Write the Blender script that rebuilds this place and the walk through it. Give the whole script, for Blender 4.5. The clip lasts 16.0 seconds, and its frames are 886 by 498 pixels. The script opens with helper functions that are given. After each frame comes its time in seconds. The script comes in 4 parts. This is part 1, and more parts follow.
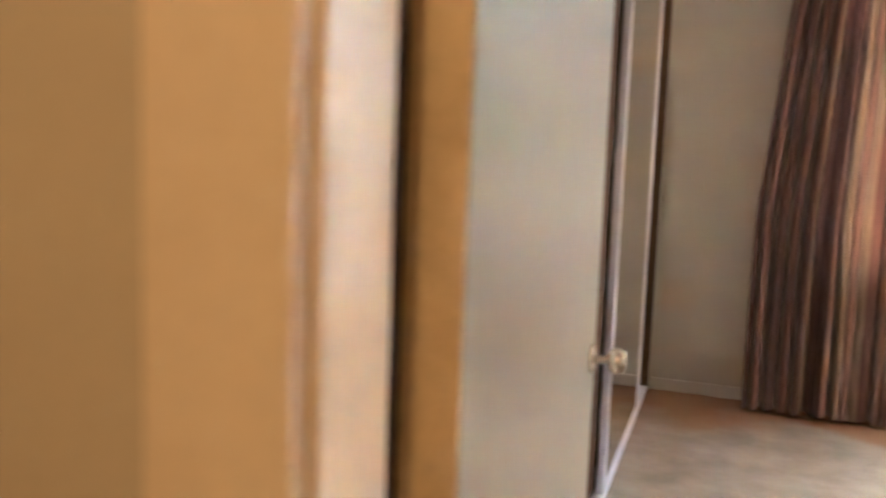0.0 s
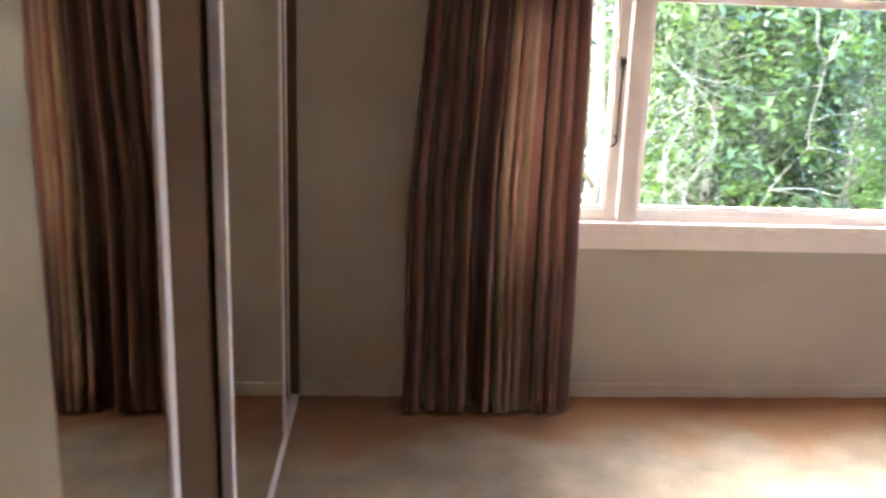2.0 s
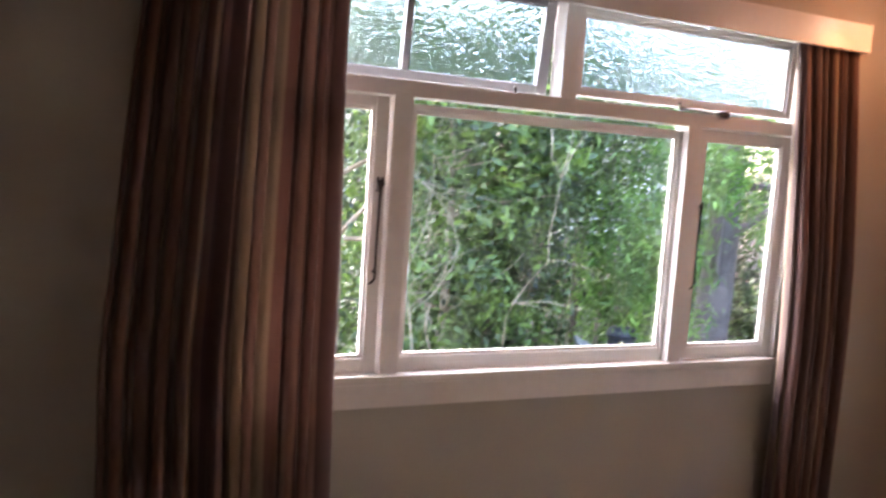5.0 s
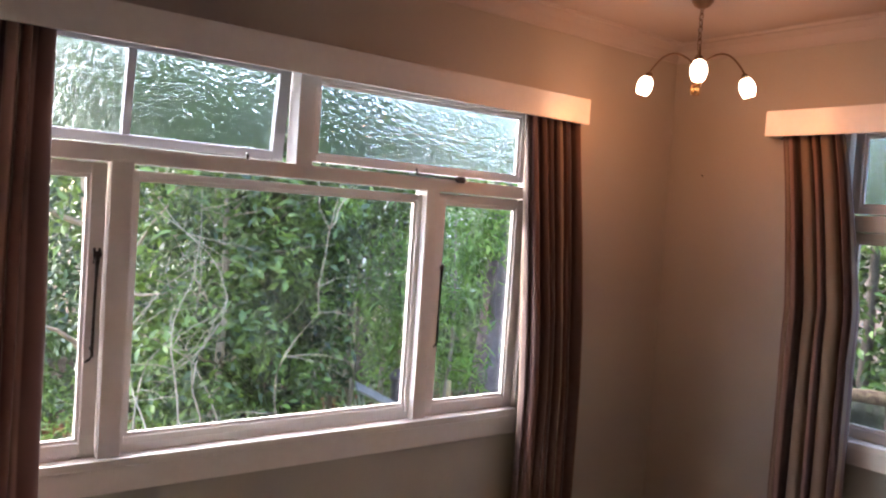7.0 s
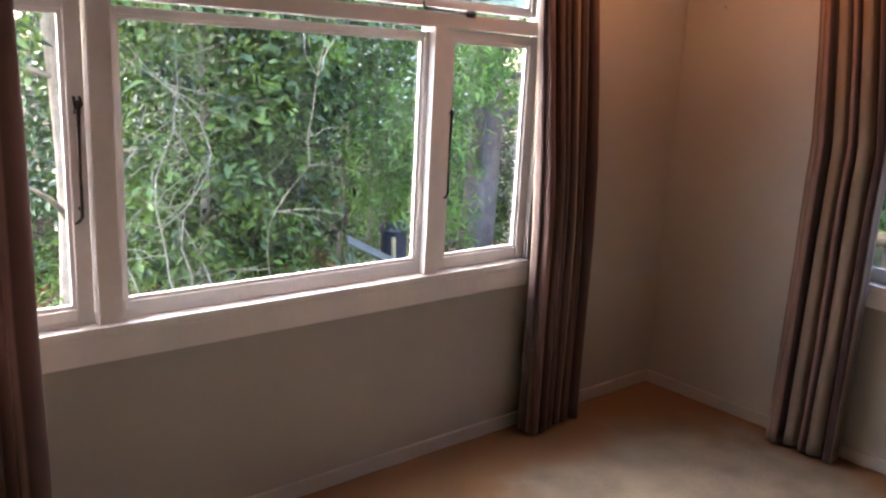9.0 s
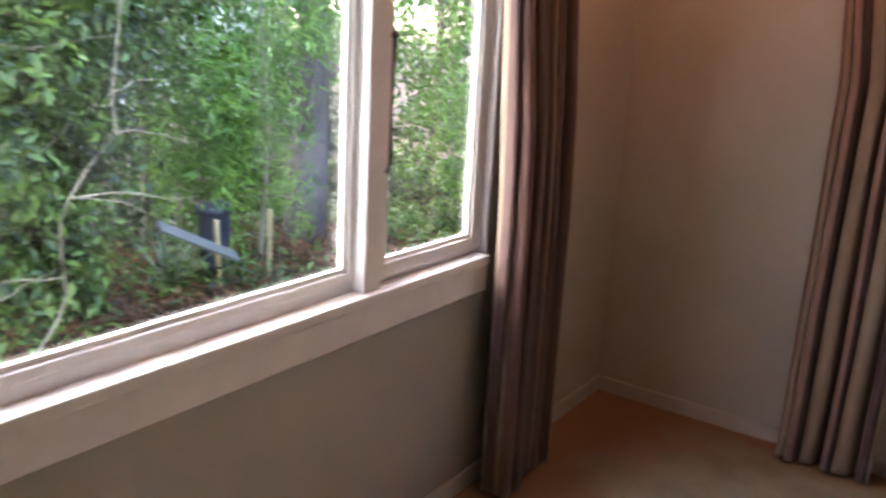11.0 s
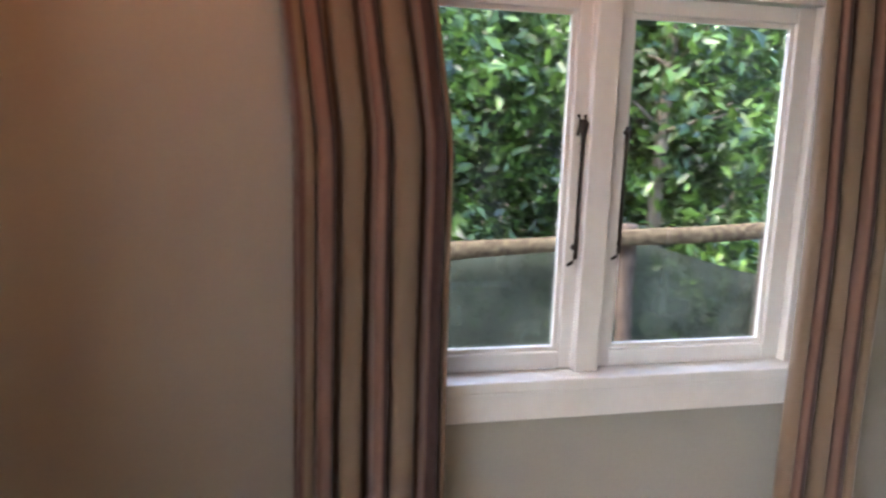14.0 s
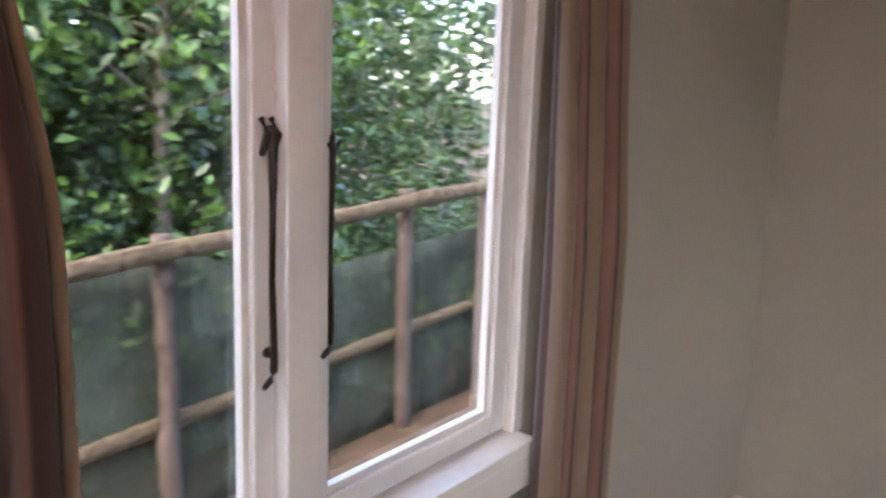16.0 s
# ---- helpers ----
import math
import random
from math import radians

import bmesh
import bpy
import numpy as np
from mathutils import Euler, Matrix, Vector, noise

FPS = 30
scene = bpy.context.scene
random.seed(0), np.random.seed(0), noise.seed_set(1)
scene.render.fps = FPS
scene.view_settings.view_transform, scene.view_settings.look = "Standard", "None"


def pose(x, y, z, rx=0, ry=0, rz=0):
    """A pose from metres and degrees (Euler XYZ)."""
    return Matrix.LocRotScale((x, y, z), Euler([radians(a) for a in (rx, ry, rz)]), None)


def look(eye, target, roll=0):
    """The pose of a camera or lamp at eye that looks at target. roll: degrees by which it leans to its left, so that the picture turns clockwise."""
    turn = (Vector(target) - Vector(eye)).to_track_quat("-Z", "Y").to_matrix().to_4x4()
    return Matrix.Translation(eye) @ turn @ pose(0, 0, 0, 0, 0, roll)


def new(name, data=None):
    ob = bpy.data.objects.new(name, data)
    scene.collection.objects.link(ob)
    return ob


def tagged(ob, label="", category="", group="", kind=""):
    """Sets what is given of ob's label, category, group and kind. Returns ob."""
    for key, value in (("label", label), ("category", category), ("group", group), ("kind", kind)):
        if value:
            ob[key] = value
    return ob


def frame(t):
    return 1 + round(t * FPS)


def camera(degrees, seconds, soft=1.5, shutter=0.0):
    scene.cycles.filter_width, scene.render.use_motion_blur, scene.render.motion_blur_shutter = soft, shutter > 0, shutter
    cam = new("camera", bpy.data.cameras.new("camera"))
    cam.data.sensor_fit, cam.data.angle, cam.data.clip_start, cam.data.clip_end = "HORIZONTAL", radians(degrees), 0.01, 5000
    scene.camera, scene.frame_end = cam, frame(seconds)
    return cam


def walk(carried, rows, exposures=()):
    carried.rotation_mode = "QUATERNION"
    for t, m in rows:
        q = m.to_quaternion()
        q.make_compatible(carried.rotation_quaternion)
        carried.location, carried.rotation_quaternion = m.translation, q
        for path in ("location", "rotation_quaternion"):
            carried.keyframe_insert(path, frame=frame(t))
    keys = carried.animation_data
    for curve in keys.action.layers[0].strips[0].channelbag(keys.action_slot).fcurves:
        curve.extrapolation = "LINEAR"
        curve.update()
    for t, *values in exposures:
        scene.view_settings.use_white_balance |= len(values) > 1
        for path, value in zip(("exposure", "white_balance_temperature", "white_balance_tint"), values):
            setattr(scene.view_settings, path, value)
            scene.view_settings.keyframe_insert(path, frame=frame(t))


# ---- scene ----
cam = camera(58.0, 16.0, soft=2.2, shutter=0.6)
PATH = [
    (0, (-3.81, -4.062, 1.114), (-4.476, -2.19, 0.889), 2.0),
    (0.5, (-3.767, -3.841, 1.137), (-4.23, -1.914, 0.869), 0.9),
    (1, (-3.739, -3.626, 1.117), (-3.996, -1.66, 0.85), 0.5),
    (1.5, (-3.771, -3.429, 1.269), (-3.795, -1.462, 0.908), 1.4),
    (2, (-3.789, -3.239, 1.422), (-3.637, -1.298, 0.963), 2.0),
    (2.5, (-3.825, -3.148, 1.348), (-3.548, -1.212, 0.932), 2.3),
    (3, (-3.758, -3.136, 1.317), (-3.479, -1.19, 0.95), 1.3),
    (3.2, (-3.701, -3.133, 1.31), (-3.439, -1.181, 0.96), 1.2),
    (5.3, (-3.715, -2.506, 1.546), (-2.826, -0.721, 1.387), 4.1),
    (5.5, (-3.664, -2.519, 1.565), (-2.733, -0.754, 1.439), 4.1),
    (6, (-3.582, -2.571, 1.63), (-2.527, -0.874, 1.545), 4.4),
    (6.5, (-3.54, -2.618, 1.651), (-2.37, -0.998, 1.584), 4.4),
    (7, (-3.506, -2.649, 1.638), (-2.287, -1.066, 1.555), 3.9),
    (7.5, (-3.508, -2.624, 1.674), (-2.272, -1.063, 1.486), 4.1),
    (8, (-3.526, -2.57, 1.705), (-2.275, -1.042, 1.386), 4.1),
    (8.5, (-3.525, -2.522, 1.666), (-2.278, -1.013, 1.258), 3.4),
    (8.7, (-3.51, -2.491, 1.642), (-2.272, -0.982, 1.207), 3.3),
    (10.8, (-3.164, -1.323, 1.365), (-1.61, -0.156, 0.894), 1.3),
    (11, (-3.033, -1.25, 1.413), (-1.44, -0.15, 0.909), 3.1),
    (11.5, (-2.908, -1.195, 1.424), (-1.187, -0.278, 0.978), 3.0),
    (12, (-2.797, -1.168, 1.438), (-0.979, -0.439, 1.035), 2.3),
    (12.5, (-2.608, -1.012, 1.448), (-0.706, -0.521, 1.07), 1.8),
    (13, (-2.352, -0.829, 1.408), (-0.389, -0.663, 1.062), 2.3),
    (13.5, (-2.054, -0.683, 1.397), (-0.09, -0.876, 1.072), 1.8),
    (14, (-1.712, -0.656, 1.428), (0.194, -1.147, 1.07), 2.1),
    (14.5, (-1.46, -0.719, 1.426), (0.364, -1.45, 1.054), 1.9),
    (15, (-1.197, -0.786, 1.451), (0.491, -1.782, 1.05), 1.6),
    (15.5, (-0.98, -0.773, 1.446), (0.5, -2.061, 1.061), 1.3),
    (16, (-0.785, -0.752, 1.446), (0.415, -2.309, 1.075), 2.1),
]
walk(cam, [(t, look(eye, target, roll)) for t, eye, target, roll in PATH],
     exposures=[(t, 4.25 + e, 6500, tint) for t, e, tint in (
         (0.0, 2.7, 8), (0.5, 2.4, 9), (1.2, 2.02, 9), (2.0, 1.65, 9), (3.0, 1.25, 8), (5.3, 0.24, 16), (7.0, 0.0, 16), (8.7, 0.05, 14),
         (10.8, 0.25, 13), (11.5, 0.08, 11), (12.5, -0.12, 10), (13.0, -0.1, 7), (13.5, -0.12, 9), (14.0, 0.2, 6), (14.5, 0.4, 6), (15.0, 0.22, 7), (16.0, -0.15, 11))])

# ---- light ----
world = bpy.data.worlds.new("sky")
scene.world = world
world.use_nodes = True
wt = world.node_tree
wt.nodes.clear()
sky = wt.nodes.new("ShaderNodeTexSky")
sky.sky_type = 'NISHITA'
sky.sun_disc = False
sky.sun_elevation = radians(45)
sky.sun_rotation = radians(-11)
sky.altitude = 50
sky.dust_density = 2.8
sky.air_density = 1.0
bg = wt.nodes.new("ShaderNodeBackground")
bg.inputs[1].default_value = 0.15
wo = wt.nodes.new("ShaderNodeOutputWorld")
wt.links.new(sky.outputs[0], bg.inputs[0])
wt.links.new(bg.outputs[0], wo.inputs[0])
sun = new("sun", bpy.data.lights.new("sun", 'SUN'))
sun.data.energy = 0.12
sun.data.angle = radians(40)
sun.data.color = (1.0, 0.985, 0.97)
sun.matrix_world = look((-2.0, 10.0, 10.2), (0, 0, 0))


# ---- materials ----
def mat(name, color, rough=0.5, metal=0.0, var=0.12, scale=6.0, fine=60.0, bump=0.1, spec=0.5, coat=0.0, dist=0.002, dark=None):
    m = bpy.data.materials.new(name)
    m.use_nodes = True
    nt = m.node_tree
    b = nt.nodes["Principled BSDF"]
    b.inputs["Roughness"].default_value = rough
    b.inputs["Metallic"].default_value = metal
    b.inputs["Specular IOR Level"].default_value = spec
    b.inputs["Coat Weight"].default_value = coat
    tc = nt.nodes.new("ShaderNodeTexCoord")
    n1 = nt.nodes.new("ShaderNodeTexNoise")
    n1.inputs["Scale"].default_value, n1.inputs["Detail"].default_value = scale, 4
    n2 = nt.nodes.new("ShaderNodeTexNoise")
    n2.inputs["Scale"].default_value, n2.inputs["Detail"].default_value = fine, 3
    nt.links.new(tc.outputs["Object"], n1.inputs["Vector"])
    nt.links.new(tc.outputs["Object"], n2.inputs["Vector"])
    mixn = nt.nodes.new("ShaderNodeMath")
    mixn.operation = 'MULTIPLY_ADD'
    mixn.inputs[1].default_value = 0.35
    nt.links.new(n2.outputs["Fac"], mixn.inputs[0])
    sc = nt.nodes.new("ShaderNodeMath")
    sc.operation = 'MULTIPLY'
    sc.inputs[1].default_value = 0.65
    nt.links.new(n1.outputs["Fac"], sc.inputs[0])
    nt.links.new(sc.outputs[0], mixn.inputs[2])
    ramp = nt.nodes.new("ShaderNodeValToRGB")
    lo = dark or tuple(c * (1 - var) for c in color)
    ramp.color_ramp.elements[0].position, ramp.color_ramp.elements[1].position = 0.32, 0.68
    ramp.color_ramp.elements[0].color = (*lo, 1)
    ramp.color_ramp.elements[1].color = (*[min(1, c * (1 + var * 0.5)) for c in color], 1)
    nt.links.new(mixn.outputs[0], ramp.inputs[0])
    nt.links.new(ramp.outputs[0], b.inputs["Base Color"])
    if bump:
        bp = nt.nodes.new("ShaderNodeBump")
        bp.inputs["Strength"].default_value, bp.inputs["Distance"].default_value = bump, dist
        nt.links.new(mixn.outputs[0], bp.inputs["Height"])
        nt.links.new(bp.outputs[0], b.inputs["Normal"])
    return m


M_WALL = mat("wall_paint", (0.405, 0.375, 0.325), 0.45, var=0.06, scale=2.0, fine=90, bump=0.12, dist=0.001)
M_CEIL = mat("ceiling_paint", (0.42, 0.375, 0.355), 0.7, var=0.05, scale=1.5, fine=60, bump=0.1, dist=0.001)
M_WHITE = mat("white_gloss_paint", (0.78, 0.745, 0.715), 0.28, var=0.06, scale=8, fine=45, bump=0.08, dist=0.0008)
M_SKIRT = mat("skirting_paint", (0.46, 0.425, 0.38), 0.4, var=0.08, scale=8, fine=60)
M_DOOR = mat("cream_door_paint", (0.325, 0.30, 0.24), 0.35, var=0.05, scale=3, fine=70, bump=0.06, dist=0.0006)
M_WOOD = mat("varnished_door_wood", (0.62, 0.45, 0.26), 0.4, var=0.25, scale=9, fine=60, bump=0.06)
M_ARCH = mat("honey_architrave", (0.70, 0.56, 0.40), 0.4, var=0.08, scale=5, fine=50, bump=0.05)
M_CARPET = mat("beige_carpet", (0.29, 0.245, 0.183), 0.95, var=0.2, scale=5.5, fine=160, bump=0.9, dist=0.014, spec=0.1, dark=(0.185, 0.152, 0.113))
M_BROWN = mat("brown_panel", (0.095, 0.058, 0.033), 0.8, var=0.15, scale=5, fine=60, bump=0.05, spec=0.08)
# Near-black for the floor slab and the painted hinge-gap shade.
M_DARK = mat("dark_slab_and_gap_shade", (0.02, 0.015, 0.012), 0.8, var=0.2)
M_ALU = mat("pale_anodised_aluminium", (0.70, 0.69, 0.76), 0.3, 0.1, var=0.06, scale=10, fine=120, bump=0.03)
# Darkened to grey: the open sash's shade is put into its colour.
M_SHADED_SASH = mat("sash_paint_shaded_grey", (0.33, 0.32, 0.335), 0.4, var=0.08)
M_IRON = mat("black_japanned_iron", (0.03, 0.02, 0.015), 0.38, 0.5, var=0.5, scale=30, fine=150, bump=0.2)
M_NICKEL = mat("nickel_knob", (0.66, 0.62, 0.55), 0.22, 0.9, var=0.1, scale=20, fine=150, bump=0.05)
M_BRONZE = mat("aged_bronze", (0.20, 0.12, 0.07), 0.35, 0.8, var=0.3, scale=30, fine=120, bump=0.1)
M_BRASS = mat("polished_brass", (0.75, 0.5, 0.22), 0.2, 1.0, var=0.1)
M_HALL = mat("hall_wall", (0.48, 0.40, 0.29), 0.5, var=0.06, scale=2, fine=60)
M_FENCE = mat("weathered_fence", (0.075, 0.055, 0.048), 0.9, var=0.5, scale=12, fine=70, bump=0.5, dist=0.01, spec=0.1, dark=(0.022, 0.016, 0.014))
M_RAIL = mat("lichened_rail", (0.062, 0.045, 0.030), 0.9, var=1.2, scale=30, fine=70, bump=0.6, dist=0.012, spec=0.1, dark=(0.02, 0.012, 0.008))
for e, p, c in zip(M_RAIL.node_tree.nodes["Color Ramp"].color_ramp.elements, (0.40, 0.64), ((0.030, 0.019, 0.013, 1), (0.115, 0.088, 0.056, 1))):
    e.position, e.color = p, c
M_CLOTH = mat("shade_cloth", (0.048, 0.055, 0.044), 0.95, var=0.5, scale=3, fine=120, bump=0.3, spec=0.05, dark=(0.007, 0.009, 0.008))
M_SOIL = mat("leaf_litter", (0.06, 0.036, 0.022), 0.95, var=0.5, scale=4, fine=40, bump=0.8, dist=0.03, spec=0.15)
M_BARK = mat("grey_bark", (0.13, 0.105, 0.085), 0.9, var=0.45, scale=10, fine=60, bump=0.8, dist=0.02, spec=0.15)
M_TWIG = mat("pale_twig", (0.28, 0.245, 0.19), 0.9, var=0.3, scale=10, fine=60, bump=0.4, spec=0.15)
M_BARKPALE = mat("pale_bark", (0.34, 0.26, 0.19), 0.9, var=0.45, scale=7, fine=50, bump=0.8, dist=0.02, spec=0.15)
M_TRUNK = mat("mauve_grey_bark", (0.20, 0.165, 0.165), 0.9, var=0.5, scale=6, fine=40, bump=0.9, dist=0.03, spec=0.15)
M_PLANK = mat("grey_plank", (0.14, 0.14, 0.13), 0.8, var=0.25, scale=9, fine=60, bump=0.3, spec=0.15)
M_SIDING = mat("cream_weatherboard", (0.72, 0.68, 0.60), 0.6, var=0.06, scale=3, fine=40, bump=0.1)
M_BLADE = mat("grey_green_blade", (0.15, 0.20, 0.11), 0.55, var=0.3, scale=9, fine=60, bump=0.1)
M_BIN = mat("blue_black_plastic", (0.03, 0.035, 0.055), 0.45, var=0.3)
M_STAKE = mat("pale_stake", (0.45, 0.36, 0.2), 0.85, var=0.3, spec=0.15)


def mirror_mat():
    m = bpy.data.materials.new("mirror")
    m.use_nodes = True
    b = m.node_tree.nodes["Principled BSDF"]
    b.inputs["Base Color"].default_value = (0.78, 0.77, 0.70, 1)
    b.inputs["Metallic"].default_value = 1.0
    b.inputs["Roughness"].default_value = 0.02
    return m


def glass_mat(name, rough_bump=0.0, tint=(0.96, 0.98, 0.97)):
    m = bpy.data.materials.new(name)
    m.use_nodes = True
    nt = m.node_tree
    b = nt.nodes["Principled BSDF"]
    b.inputs["Base Color"].default_value = (*tint, 1)
    b.inputs["Transmission Weight"].default_value = 1.0
    b.inputs["Roughness"].default_value = 0.0
    b.inputs["IOR"].default_value = 1.45
    if rough_bump:
        b.inputs["Roughness"].default_value = 0.03
        tc = nt.nodes.new("ShaderNodeTexCoord")
        v = nt.nodes.new("ShaderNodeTexVoronoi")
        v.feature = 'SMOOTH_F1'
        v.inputs["Scale"].default_value = 72
        nz = nt.nodes.new("ShaderNodeTexNoise")
        nz.inputs["Scale"].default_value = 25
        nz.inputs["Distortion"].default_value = 1.5
        ad = nt.nodes.new("ShaderNodeMath")
        ad.operation = 'ADD'
        bp = nt.nodes.new("ShaderNodeBump")
        bp.inputs["Strength"].default_value = rough_bump
        bp.inputs["Distance"].default_value = 0.006
        nt.links.new(tc.outputs["Object"], v.inputs["Vector"])
        nt.links.new(tc.outputs["Object"], nz.inputs["Vector"])
        nt.links.new(v.outputs["Distance"], ad.inputs[0])
        nt.links.new(nz.outputs["Fac"], ad.inputs[1])
        nt.links.new(ad.outputs[0], bp.inputs["Height"])
        nt.links.new(bp.outputs[0], b.inputs["Normal"])
    else:
        # a thin smeared film of dust
        out = nt.nodes["Material Output"]
        tc = nt.nodes.new("ShaderNodeTexCoord")
        mp = nt.nodes.new("ShaderNodeMapping")
        mp.inputs["Scale"].default_value = (5.0, 5.0, 1.6)
        nz = nt.nodes.new("ShaderNodeTexNoise")
        nz.inputs["Scale"].default_value = 1.0
        nz.inputs["Detail"].default_value = 5
        nz.inputs["Distortion"].default_value = 0.8
        ra = nt.nodes.new("ShaderNodeMapRange")
        ra.inputs[1].default_value, ra.inputs[2].default_value = 0.48, 0.8
        ra.inputs[3].default_value, ra.inputs[4].default_value = 0.0, 0.0035
        df = nt.nodes.new("ShaderNodeBsdfTranslucent")
        df.inputs[0].default_value = (0.75, 0.78, 0.8, 1)
        ms = nt.nodes.new("ShaderNodeMixShader")
        nt.links.new(tc.outputs["Object"], mp.inputs[0])
        nt.links.new(mp.outputs[0], nz.inputs["Vector"])
        nt.links.new(nz.outputs["Fac"], ra.inputs[0])
        nt.links.new(ra.outputs[0], ms.inputs[0])
        nt.links.new(b.outputs[0], ms.inputs[1])
        nt.links.new(df.outputs[0], ms.inputs[2])
        nt.links.new(ms.outputs[0], out.inputs[0])
    return m


M_MIRROR = mirror_mat()
M_GLASS = glass_mat("clear_glass")
M_OBSCURE = glass_mat("hammered_glass", 1.0, (0.43, 0.50, 0.54))


def emit_mat(name, color, strength):
    m = bpy.data.materials.new(name)
    m.use_nodes = True
    b = m.node_tree.nodes["Principled BSDF"]
    b.inputs["Base Color"].default_value = (0.9, 0.85, 0.78, 1)
    b.inputs["Emission Color"].default_value = (*color, 1)
    b.inputs["Emission Strength"].default_value = strength
    return m


M_SHADE = emit_mat("lit_frosted_glass", (1.0, 0.74, 0.52), 0.8)


def curtain_mat(name):
    m = bpy.data.materials.new(name)
    m.use_nodes = True
    nt = m.node_tree
    b = nt.nodes["Principled BSDF"]
    out = nt.nodes["Material Output"]
    uv = nt.nodes.new("ShaderNodeUVMap")
    uv.uv_map = "cloth"
    sep = nt.nodes.new("ShaderNodeSeparateXYZ")
    nt.links.new(uv.outputs[0], sep.inputs[0])
    fr = nt.nodes.new("ShaderNodeMath")
    fr.operation = 'FRACT'
    mu = nt.nodes.new("ShaderNodeMath")
    mu.operation = 'MULTIPLY'
    mu.inputs[1].default_value = 1.0
    nt.links.new(sep.outputs[0], mu.inputs[0])
    nt.links.new(mu.outputs[0], fr.inputs[0])
    ramp = nt.nodes.new("ShaderNodeValToRGB")
    ramp.color_ramp.interpolation = 'LINEAR'
    els = ramp.color_ramp.elements
    els[0].position, els[0].color = 0.0, (0.285, 0.192, 0.126, 1)
    els[1].position, els[1].color = 0.21, (0.295, 0.20, 0.132, 1)
    for p, c in ((0.225, (0.168, 0.077, 0.059, 1)), (0.44, (0.197, 0.094, 0.073, 1)), (0.455, (0.063, 0.027, 0.024, 1)), (0.62, (0.063, 0.027, 0.024, 1)),
                 (0.635, (0.285, 0.153, 0.118, 1)), (0.81, (0.306, 0.168, 0.129, 1)), (0.825, (0.093, 0.043, 0.034, 1)), (0.985, (0.118, 0.056, 0.044, 1))):
        e = els.new(p)
        e.color = c
    nt.links.new(fr.outputs[0], ramp.inputs[0])
    nz = nt.nodes.new("ShaderNodeTexNoise")
    nz.inputs["Scale"].default_value = 350
    mx = nt.nodes.new("ShaderNodeMixRGB")
    mx.blend_type = 'MULTIPLY'
    mx.inputs[0].default_value = 0.35
    nt.links.new(ramp.outputs[0], mx.inputs[1])
    nt.links.new(nz.outputs["Color"], mx.inputs[2])
    nt.links.new(mx.outputs[0], b.inputs["Base Color"])
    b.inputs["Roughness"].default_value = 0.75
    b.inputs["Sheen Weight"].default_value = 0.3
    tr = nt.nodes.new("ShaderNodeBsdfTranslucent")
    gm = nt.nodes.new("ShaderNodeGamma")
    gm.inputs[1].default_value = 0.62
    nt.links.new(mx.outputs[0], gm.inputs[0])
    nt.links.new(gm.outputs[0], tr.inputs[0])
    ms = nt.nodes.new("ShaderNodeMixShader")
    ms.inputs[0].default_value = 0.22
    nt.links.new(b.outputs[0], ms.inputs[1])
    nt.links.new(tr.outputs[0], ms.inputs[2])
    nt.links.new(ms.outputs[0], out.inputs[0])
    return m


M_CURTAIN = curtain_mat("striped_curtain_cloth")


def leaf_mat(name, color, light, rough=0.4):
    m = bpy.data.materials.new(name)
    m.use_nodes = True
    nt = m.node_tree
    b = nt.nodes["Principled BSDF"]
    out = nt.nodes["Material Output"]
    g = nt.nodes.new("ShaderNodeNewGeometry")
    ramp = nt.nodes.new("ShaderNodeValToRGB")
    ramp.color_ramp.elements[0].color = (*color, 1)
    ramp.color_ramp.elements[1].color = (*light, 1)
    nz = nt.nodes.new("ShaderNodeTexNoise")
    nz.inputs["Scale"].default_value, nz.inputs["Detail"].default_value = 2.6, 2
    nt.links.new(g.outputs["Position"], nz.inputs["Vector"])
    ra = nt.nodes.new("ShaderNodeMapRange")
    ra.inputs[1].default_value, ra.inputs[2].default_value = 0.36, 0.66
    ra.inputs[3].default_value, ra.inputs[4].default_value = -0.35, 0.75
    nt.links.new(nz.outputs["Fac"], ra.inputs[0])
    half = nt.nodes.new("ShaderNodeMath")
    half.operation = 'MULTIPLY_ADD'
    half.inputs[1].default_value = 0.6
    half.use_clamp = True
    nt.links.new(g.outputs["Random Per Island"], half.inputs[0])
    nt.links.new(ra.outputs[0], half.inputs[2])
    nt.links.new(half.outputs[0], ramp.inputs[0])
    nt.links.new(ramp.outputs[0], b.inputs["Base Color"])
    b.inputs["Roughness"].default_value = rough
    tr = nt.nodes.new("ShaderNodeBsdfTranslucent")
    nt.links.new(ramp.outputs[0], tr.inputs[0])
    ms = nt.nodes.new("ShaderNodeMixShader")
    ms.inputs[0].default_value = 0.35
    nt.links.new(b.outputs[0], ms.inputs[1])
    nt.links.new(tr.outputs[0], ms.inputs[2])
    nt.links.new(ms.outputs[0], out.inputs[0])
    return m


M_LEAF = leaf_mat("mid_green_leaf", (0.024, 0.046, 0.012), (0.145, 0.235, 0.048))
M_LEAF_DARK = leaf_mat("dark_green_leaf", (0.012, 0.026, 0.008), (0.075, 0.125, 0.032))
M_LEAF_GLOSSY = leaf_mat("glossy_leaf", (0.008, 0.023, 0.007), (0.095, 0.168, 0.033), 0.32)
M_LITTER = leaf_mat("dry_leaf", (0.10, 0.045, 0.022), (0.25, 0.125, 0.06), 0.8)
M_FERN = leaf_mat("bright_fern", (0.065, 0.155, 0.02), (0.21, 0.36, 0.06))


